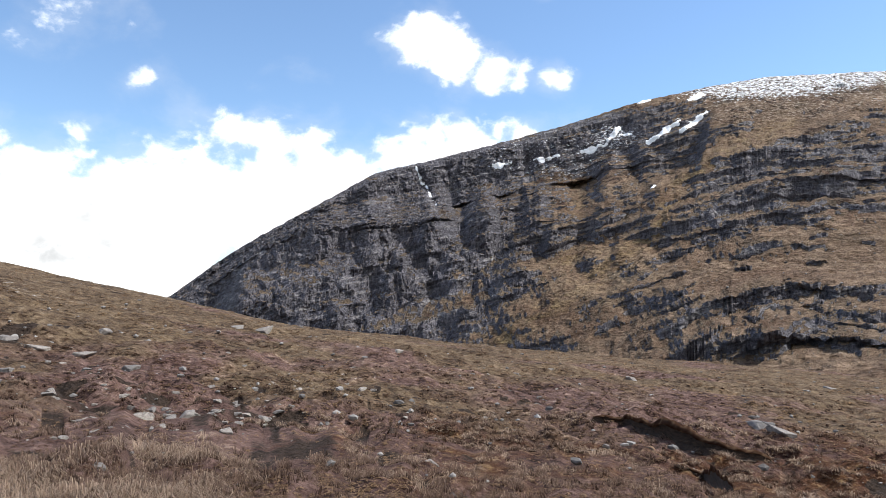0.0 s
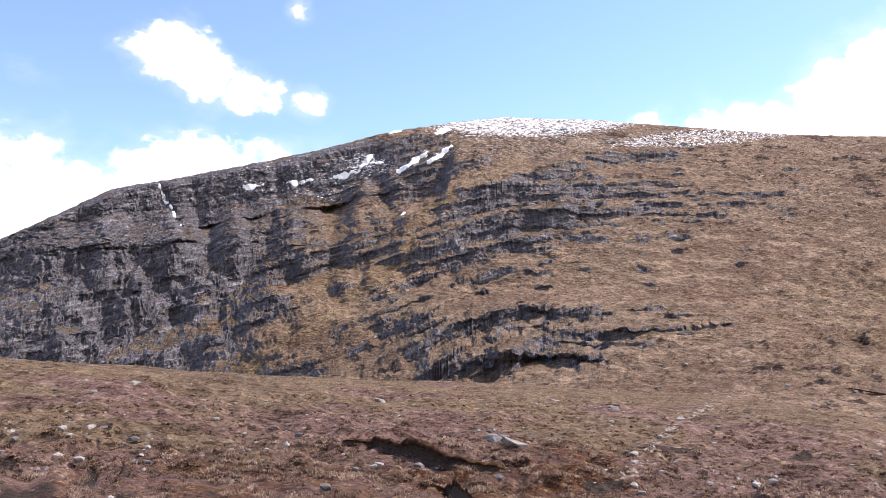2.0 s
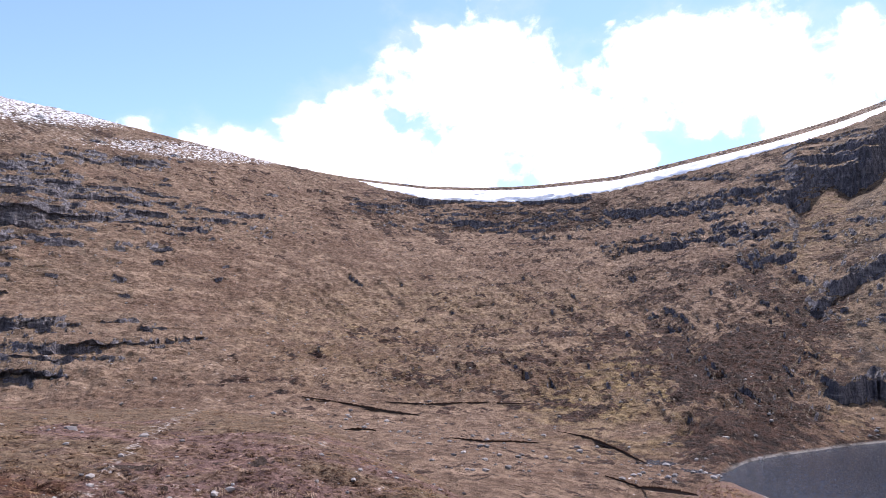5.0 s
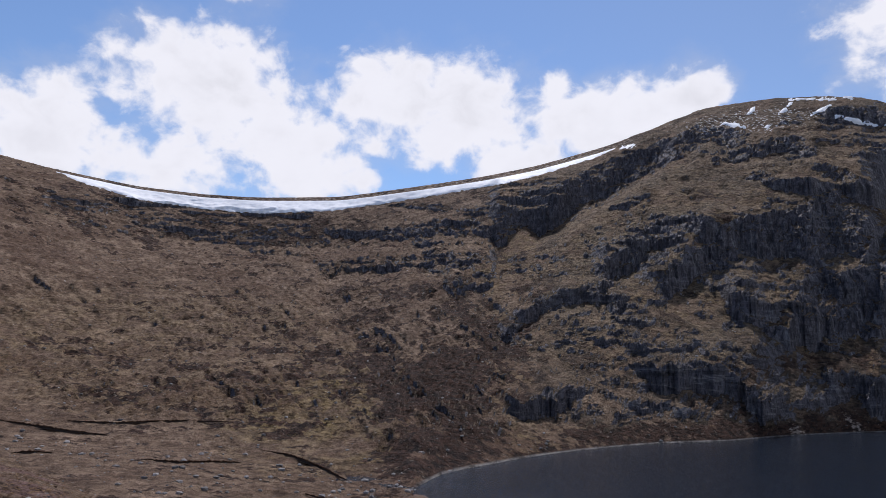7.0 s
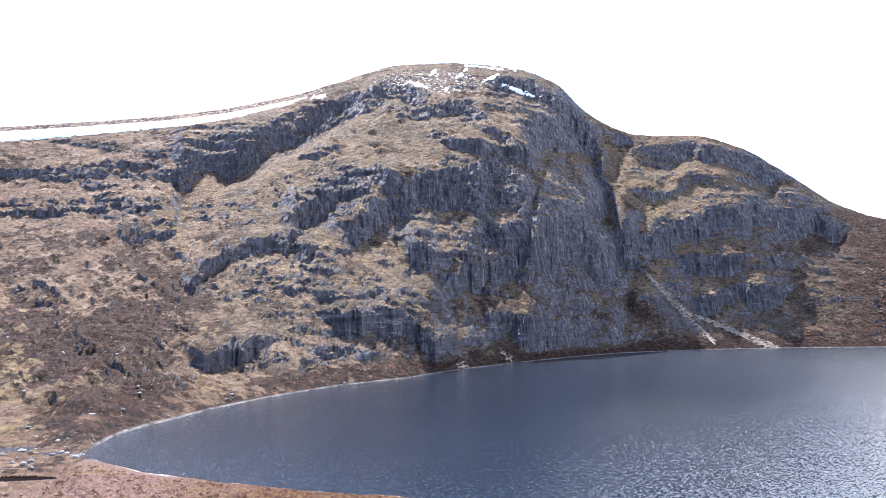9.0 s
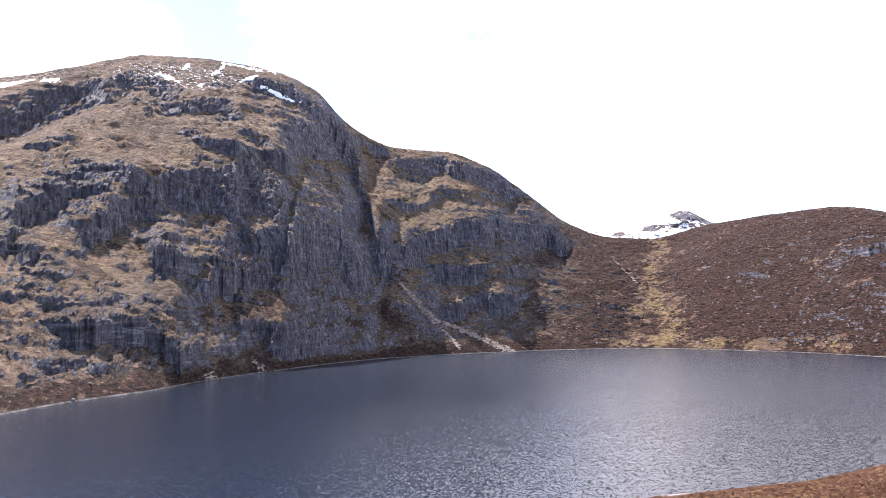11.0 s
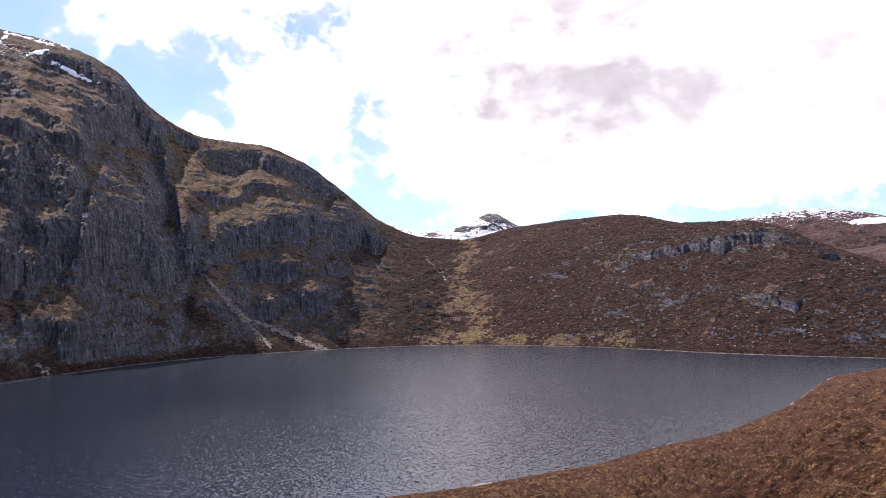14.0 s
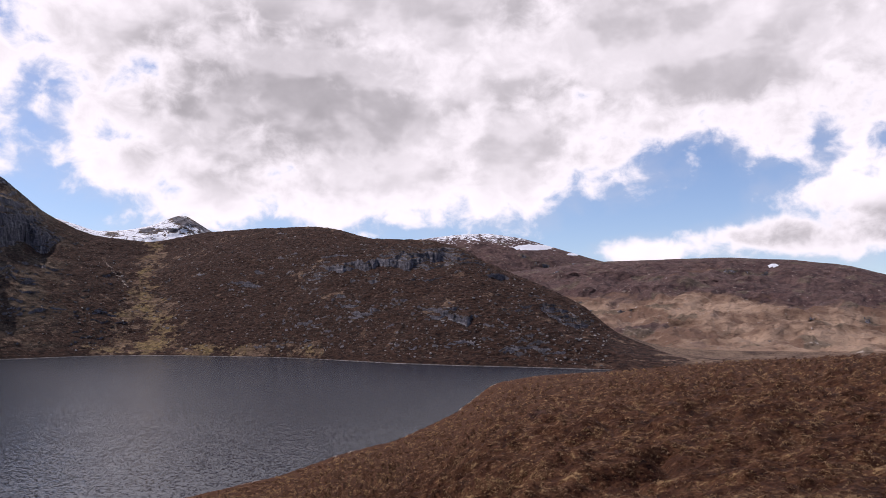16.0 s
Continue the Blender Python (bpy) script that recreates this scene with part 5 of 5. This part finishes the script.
def rubble_material():
    m, n = material("pale_weathered_rubble")
    each = n.add("ShaderNodeNewGeometry").outputs["Random Per Island"]
    grain = n.noise(n.add("ShaderNodeNewGeometry").outputs["Position"], 1.2, 5, 0.65)
    finish(n, n.mix(n.ramp(n.math("ADD", n.math("MULTIPLY", each, .6), n.math("MULTIPLY", grain, .5)), .2, .9), (0.085, 0.080, 0.080), (0.29, 0.275, 0.265)), 0.85, grain, 0.5, 0.2)
    return m


RUBBLE = rubble_material()
boulder_field("stones", "small pale stones scattered through the moor grass", 900, (-34, 60), (0.75, 1.97), (0.05, 0.26), 7, RUBBLE)
boulder_field("boulder_field", "pale boulders strewn over the dark heather hill", 1400, (134, 173), (4.1, 6.6), (0.6, 3.4), 1, RUBBLE)
boulder_field("boulder_field", "loose grey stones on the brown grass slope", 2200, (14, 84), (3.3, 5.9), (0.4, 2.4), 2, RUBBLE)
boulder_field("boulder_field", "fallen blocks below the crags over the loch", 500, (84, 134), (4.0, 5.6), (0.5, 2.2), 3, RUBBLE)


# ---- grass ----
def grass_material():
    m, n = material("dry_moor_grass_blades")
    each = n.add("ShaderNodeAttribute", attribute_name="tint").outputs["Fac"]
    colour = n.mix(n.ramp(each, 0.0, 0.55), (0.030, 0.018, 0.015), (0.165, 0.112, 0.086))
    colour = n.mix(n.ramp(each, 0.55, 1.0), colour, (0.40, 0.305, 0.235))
    finish_leaf(n, colour)
    return m


def grass(count, blades, bearings, reach, height, seed, label, tint):
    """Fountain-shaped tufts of thin drooping blades, darker at the root and paler at the tip."""
    r = np.random.RandomState(seed)
    b = r.uniform(*bearings, count)
    dips = reach[0] + (reach[1] - reach[0]) * r.random_sample(count) ** 1.2 - np.maximum(0, b - 44) * 0.4
    cols = np.searchsorted(B, b)
    top = row(2)
    rows = np.array([np.argmax(LIE[8:top, c] >= d) + 8 for c, d in zip(cols, dips)])
    f, g = r.random_sample(count), r.random_sample(count)
    corner = [np.stack([A[rows + i, cols + j] for A in (X2, Y2, Z2)], -1) for i, j in ((0, 0), (1, 0), (0, 1), (1, 1))]
    base = (corner[0] * ((1 - f) * (1 - g))[:, None] + corner[1] * (f * (1 - g))[:, None] + corner[2] * ((1 - f) * g)[:, None] + corner[3] * (f * g)[:, None])
    patch = perlin(base[:, 0] / 2.2, base[:, 1] / 2.2, base[:, 2] * 0 + seed) + 0.5 * perlin(base[:, 0] / 0.8, base[:, 1] / 0.8, base[:, 2] * 0 + seed)
    keep = (patch > r.uniform(-0.4, 0.25, count)) & (PEAT_AND_SHADE[rows, cols] < 0.3)
    base, patch = base[keep], patch[keep]
    size = np.repeat(height * r.uniform(0.55, 1.35, len(base)), blades)
    shade = np.repeat(np.clip(tint + 0.5 * patch + r.uniform(-0.2, 0.2, len(base)), 0, 1), blades)
    base = np.repeat(base, blades, 0)
    n = len(base)
    far = np.hypot(base[:, 0], base[:, 1])
    turn, lean = r.uniform(0, 2 * math.pi, n), r.uniform(0.25, 1.25, n)
    size = size * r.uniform(0.6, 1.1, n)
    up = np.array((0, 0, 1.0))
    way = np.stack([np.cos(turn), np.sin(turn), 0 * turn], -1)
    side = np.stack([-np.sin(turn), np.cos(turn), 0 * turn], -1) * np.maximum(0.004, far * 0.00045)[:, None]
    root = base + way * (size * r.random_sample(n) ** 0.5 * 0.5)[:, None] - 0.02 * up
    midway = root + way * (lean * size * 0.4)[:, None] + up * (size * (0.85 - 0.25 * lean))[:, None]
    tip = root + way * (lean * size * 1.1)[:, None] + up * (size * (0.95 - 0.7 * lean))[:, None]
    pts = np.stack([root - side, root + side, midway + side * 0.8, midway - side * 0.8, tip], 1)
    o = np.arange(n)[:, None] * 5
    tris = np.concatenate([o + np.array((0, 1, 2)), o + np.array((0, 2, 3)), o + np.array((3, 2, 4))], 0)
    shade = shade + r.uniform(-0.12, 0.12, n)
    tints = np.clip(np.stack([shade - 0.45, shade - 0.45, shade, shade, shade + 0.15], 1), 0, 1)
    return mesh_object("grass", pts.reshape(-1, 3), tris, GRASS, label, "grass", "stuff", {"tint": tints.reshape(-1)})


GRASS = grass_material()
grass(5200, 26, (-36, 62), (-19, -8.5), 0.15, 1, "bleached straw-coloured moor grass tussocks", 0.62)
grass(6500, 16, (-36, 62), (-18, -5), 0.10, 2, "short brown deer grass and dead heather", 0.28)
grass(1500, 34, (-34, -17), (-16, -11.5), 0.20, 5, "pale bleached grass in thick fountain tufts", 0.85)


def tussock_material():
    m, n = material("matted_tussock")
    where = n.add("ShaderNodeNewGeometry").outputs["Position"]
    each = n.add("ShaderNodeAttribute", attribute_name="tint").outputs["Fac"]
    red = n.add("ShaderNodeAttribute", attribute_name="heather").outputs["Fac"]
    fine = n.noise(n.scaled(where, 1, 1, 0.5), 14.0, 6, 0.7)
    straw = n.mix(n.ramp(each, 0.1, 0.9), (0.070, 0.040, 0.028), (0.31, 0.218, 0.160))
    ling = n.mix(n.ramp(each, 0.1, 0.9), (0.022, 0.008, 0.005), (0.31, 0.205, 0.105))
    colour = n.mix(n.ramp(fine, 0.3, 0.7, 0.0, 0.45), n.mix(red, straw, ling), (0.07, 0.036, 0.022))
    finish_leaf(n, colour)
    return m


TUSSOCK = tussock_material()


def tussocks(count, bearings, low, seed, label, red, big, k, spread, stand):
    """Low matted mounds of grass and heather covering the moor."""
    r = np.random.RandomState(seed)
    b = r.uniform(*bearings, count)
    cols = np.searchsorted(B, b)
    top = row(2.93)
    ceiling = LIE[8:top].max(0)[cols]
    dips = ceiling - (ceiling - low) * r.random_sample(count) ** 1.1 - 0.02
    rows = np.array([np.argmax(LIE[8:top, c] >= d) + 8 for c, d in zip(cols, dips)])
    f, g = r.random_sample(count), r.random_sample(count)
    corner = [np.stack([A[rows + i, np.minimum(cols + j, len(B) - 1)] for A in (X2, Y2, Z2)], -1) for i, j in ((0, 0), (-1, 0), (0, 1), (-1, 1))]
    base = (corner[0] * ((1 - f) * (1 - g))[:, None] + corner[1] * (f * (1 - g))[:, None] + corner[2] * ((1 - f) * g)[:, None] + corner[3] * (f * g)[:, None])
    keep = (PEAT_AND_SHADE[rows, cols] < 0.35) & (np.hypot(base[:, 0], base[:, 1]) > 5)
    base = base[keep]
    n, far = len(base), np.hypot(base[:, 0], base[:, 1])
    patch = perlin(base[:, 0] / 5, base[:, 1] / 5, base[:, 2] * 0 + seed) + 0.6 * perlin(base[:, 0] / 1.7, base[:, 1] / 1.7, base[:, 2] * 0)
    wide = np.clip(far * big, 0.06, 0.8) * r.uniform(0.6, 1.4, n)
    tall = wide * stand * r.uniform(0.5, 1.0, n)
    a = np.linspace(0, 2 * math.pi, k, endpoint=False) + r.uniform(0, 6.28, n)[:, None] + r.uniform(-.3, .3, (n, k))
    reach = wide[:, None] * r.uniform(0.5, 1.5, (n, k))
    high = tall[:, None] * r.uniform(0.5, 1.25, (n, k))

    def ring(turn, out, up):
        return np.stack([base[:, :1] + out * np.cos(a + turn), base[:, 1:2] + out * np.sin(a + turn), base[:, 2:] + up], -1)

    left, right = ring(-0.42, 0.3 * reach, high), ring(0.42, 0.3 * reach, high * 0.9)
    tip, root = ring(0.15, reach, high * r.uniform(-0.3, 0.7, (n, k))), ring(0.0, 0.05 * reach, 0.6 * high)
    pts = np.stack([left, right, tip, root], 2).reshape(-1, 3)
    o = np.arange(n * k)[:, None] * 4
    tris = np.concatenate([o + np.array((0, 1, 2)), o + np.array((0, 3, 1))], 0)
    shade = np.clip(np.repeat(spread[0] + spread[1] * patch + spread[2] * r.uniform(-1, 1, n), k) + r.uniform(-0.2, 0.2, n * k), 0, 1)
    ruddy = np.clip(np.repeat(np.where(b[keep] > 62, red - 0.6 * (1 - smooth(b[keep], 76, 98)), red) + 0.5 * patch + r.uniform(-0.2, 0.2, n), k), 0, 1)
    return mesh_object("tussocks", pts, tris, TUSSOCK, label, "moor grass", "stuff", {"tint": np.repeat(shade, 4), "heather": np.repeat(ruddy, 4)})


tussocks(22000, (-36, 62), -19, 3, "matted brown grass tussocks on the moor", 0.25, 0.0042, 7, (0.58, 0.4, 0.3), 0.35)
tussocks(46000, (62, 197), -19.5, 4, "red-brown heather and straw grass tussocks above the loch", 0.8, 0.0034, 6, (0.40, 0.8, 0.6), 0.9)


# ---- peat banks ----
def peat_material():
    m, n = material("wet_black_peat")
    where = n.add("ShaderNodeNewGeometry").outputs["Position"]
    a = n.noise(n.scaled(where, 1, 1, 2.5), 6.0, 6, 0.65)
    finish(n, n.mix(n.ramp(a, 0.3, 0.7), (0.014, 0.010, 0.008), (0.060, 0.038, 0.027)), 0.8, a, 0.8, 0.06)
    return m


PEAT_SOIL = peat_material()


def strip(name, rings, mat, parent, label=""):
    """A skin over rows of points, one row for each step along the bank."""
    rings = np.array(rings)
    r, c = rings.shape[:2]
    idx = np.arange(r * c).reshape(r, c)
    quads = np.stack([idx[:-1, :-1], idx[:-1, 1:], idx[1:, 1:], idx[1:, :-1]], -1).reshape(-1, 4)
    layers = {"tint": np.random.RandomState(r).uniform(0.05, 0.5, r * c), "heather": np.full(r * c, 0.35)}
    ob = mesh_object(name, rings.reshape(-1, 3), quads, mat, label, "", "", layers, parent)
    return ob


def peat_bank(line, tall, label, broken=0.0):
    """A cut edge of peat under an overhanging lip of turf, facing the walker; line: bearing and dip of points along its foot."""
    places = [spot(b, dip) for b, dip in line]
    lengths = np.cumsum([0] + [(q - p).length for p, q in zip(places[:-1], places[1:])])
    count = max(14, int(lengths[-1] / tall * 5))
    at = np.linspace(0, lengths[-1], count)
    path = np.stack([np.interp(at, lengths, [p[k] for p in places]) for k in range(3)], -1)
    home = new("peat_bank")
    home.location = path[count // 2]
    tagged(home, label, "peat bank", "peat banks")
    face, turf = [], []
    for k, p in enumerate(path):
        q = k / (count - 1)
        h = tall * (0.06 + 0.94 * math.sin(math.pi * min(1, max(0, 0.03 + 0.94 * q))) ** 0.7) * (0.9 + 0.45 * noise.noise(Vector((k * 0.17, tall, 0))))
        h *= max(0.04, 1 - broken * (0.5 + 1.6 * noise.noise(Vector((k * 0.21, tall * 7, 3.0)))))
        out = -Vector((p[0], p[1], 0)).normalized()
        wob = 0.2 * tall * noise.noise(Vector((k * 0.13, 5.0, tall * 9)))

        def pt(forward, up):
            j = 0.11 * tall * noise.noise(Vector((k * 0.4, forward * 5, up * 5)))
            v = Vector(p) + out * (forward * h + wob + j) + Vector((0, 0, up * h + j)) - Vector(path[count // 2])
            return tuple(v)

        face.append([pt(.3, -.15), pt(.12, -.12), pt(-.02, .0), pt(-.12, .3), pt(-.05, .62), pt(.06, .78)])
        turf.append([pt(-.02, .70), pt(.16, .74), pt(.20, .86), pt(.06, 1.0), pt(-.4, 1.04), pt(-1.2, .85), pt(-2.4, .35), pt(-3.6, -.25)])
    strip("cut_face", face, PEAT_SOIL, home, "wet black peat face")
    strip("turf_lip", turf, TUSSOCK, home, "overhanging brown turf")


NEAR_BANK = "dark undercut peat bank with a turf lip on the moor"
FAR_BANK = "long dark peat hag edge across the flat lower moor"
peat_bank([(11.4, -8.6), (13.5, -8.9), (15.9, -9.7), (18.6, -10.4), (21.3, -10.8), (23.7, -10.9)], 0.42, NEAR_BANK)
peat_bank([(17.3, -11.8), (19.2, -12.6), (21.2, -13.2)], 0.28, NEAR_BANK)
peat_bank([(47.4, -4.4), (50.8, -5.0), (53.5, -5.5), (56.3, -5.8)], 1.20, FAR_BANK, 0.2)
peat_bank([(53.7, -4.9), (56.7, -5.1), (60.9, -4.9), (64.7, -5.1)], 1.04, FAR_BANK, 0.2)
peat_bank([(50.6, -6.8), (53.0, -6.9)], 1.12, FAR_BANK, 0.2)
peat_bank([(58.6, -7.6), (61.3, -7.8), (65.4, -7.8)], 1.04, FAR_BANK, 0.2)
peat_bank([(66.7, -6.9), (69.0, -7.3), (71.3, -8.3), (73.1, -9.0)], 1.28, FAR_BANK, 0.2)
peat_bank([(70.1, -10.1), (72.7, -10.9), (76.6, -11.1)], 1.04, FAR_BANK, 0.2)
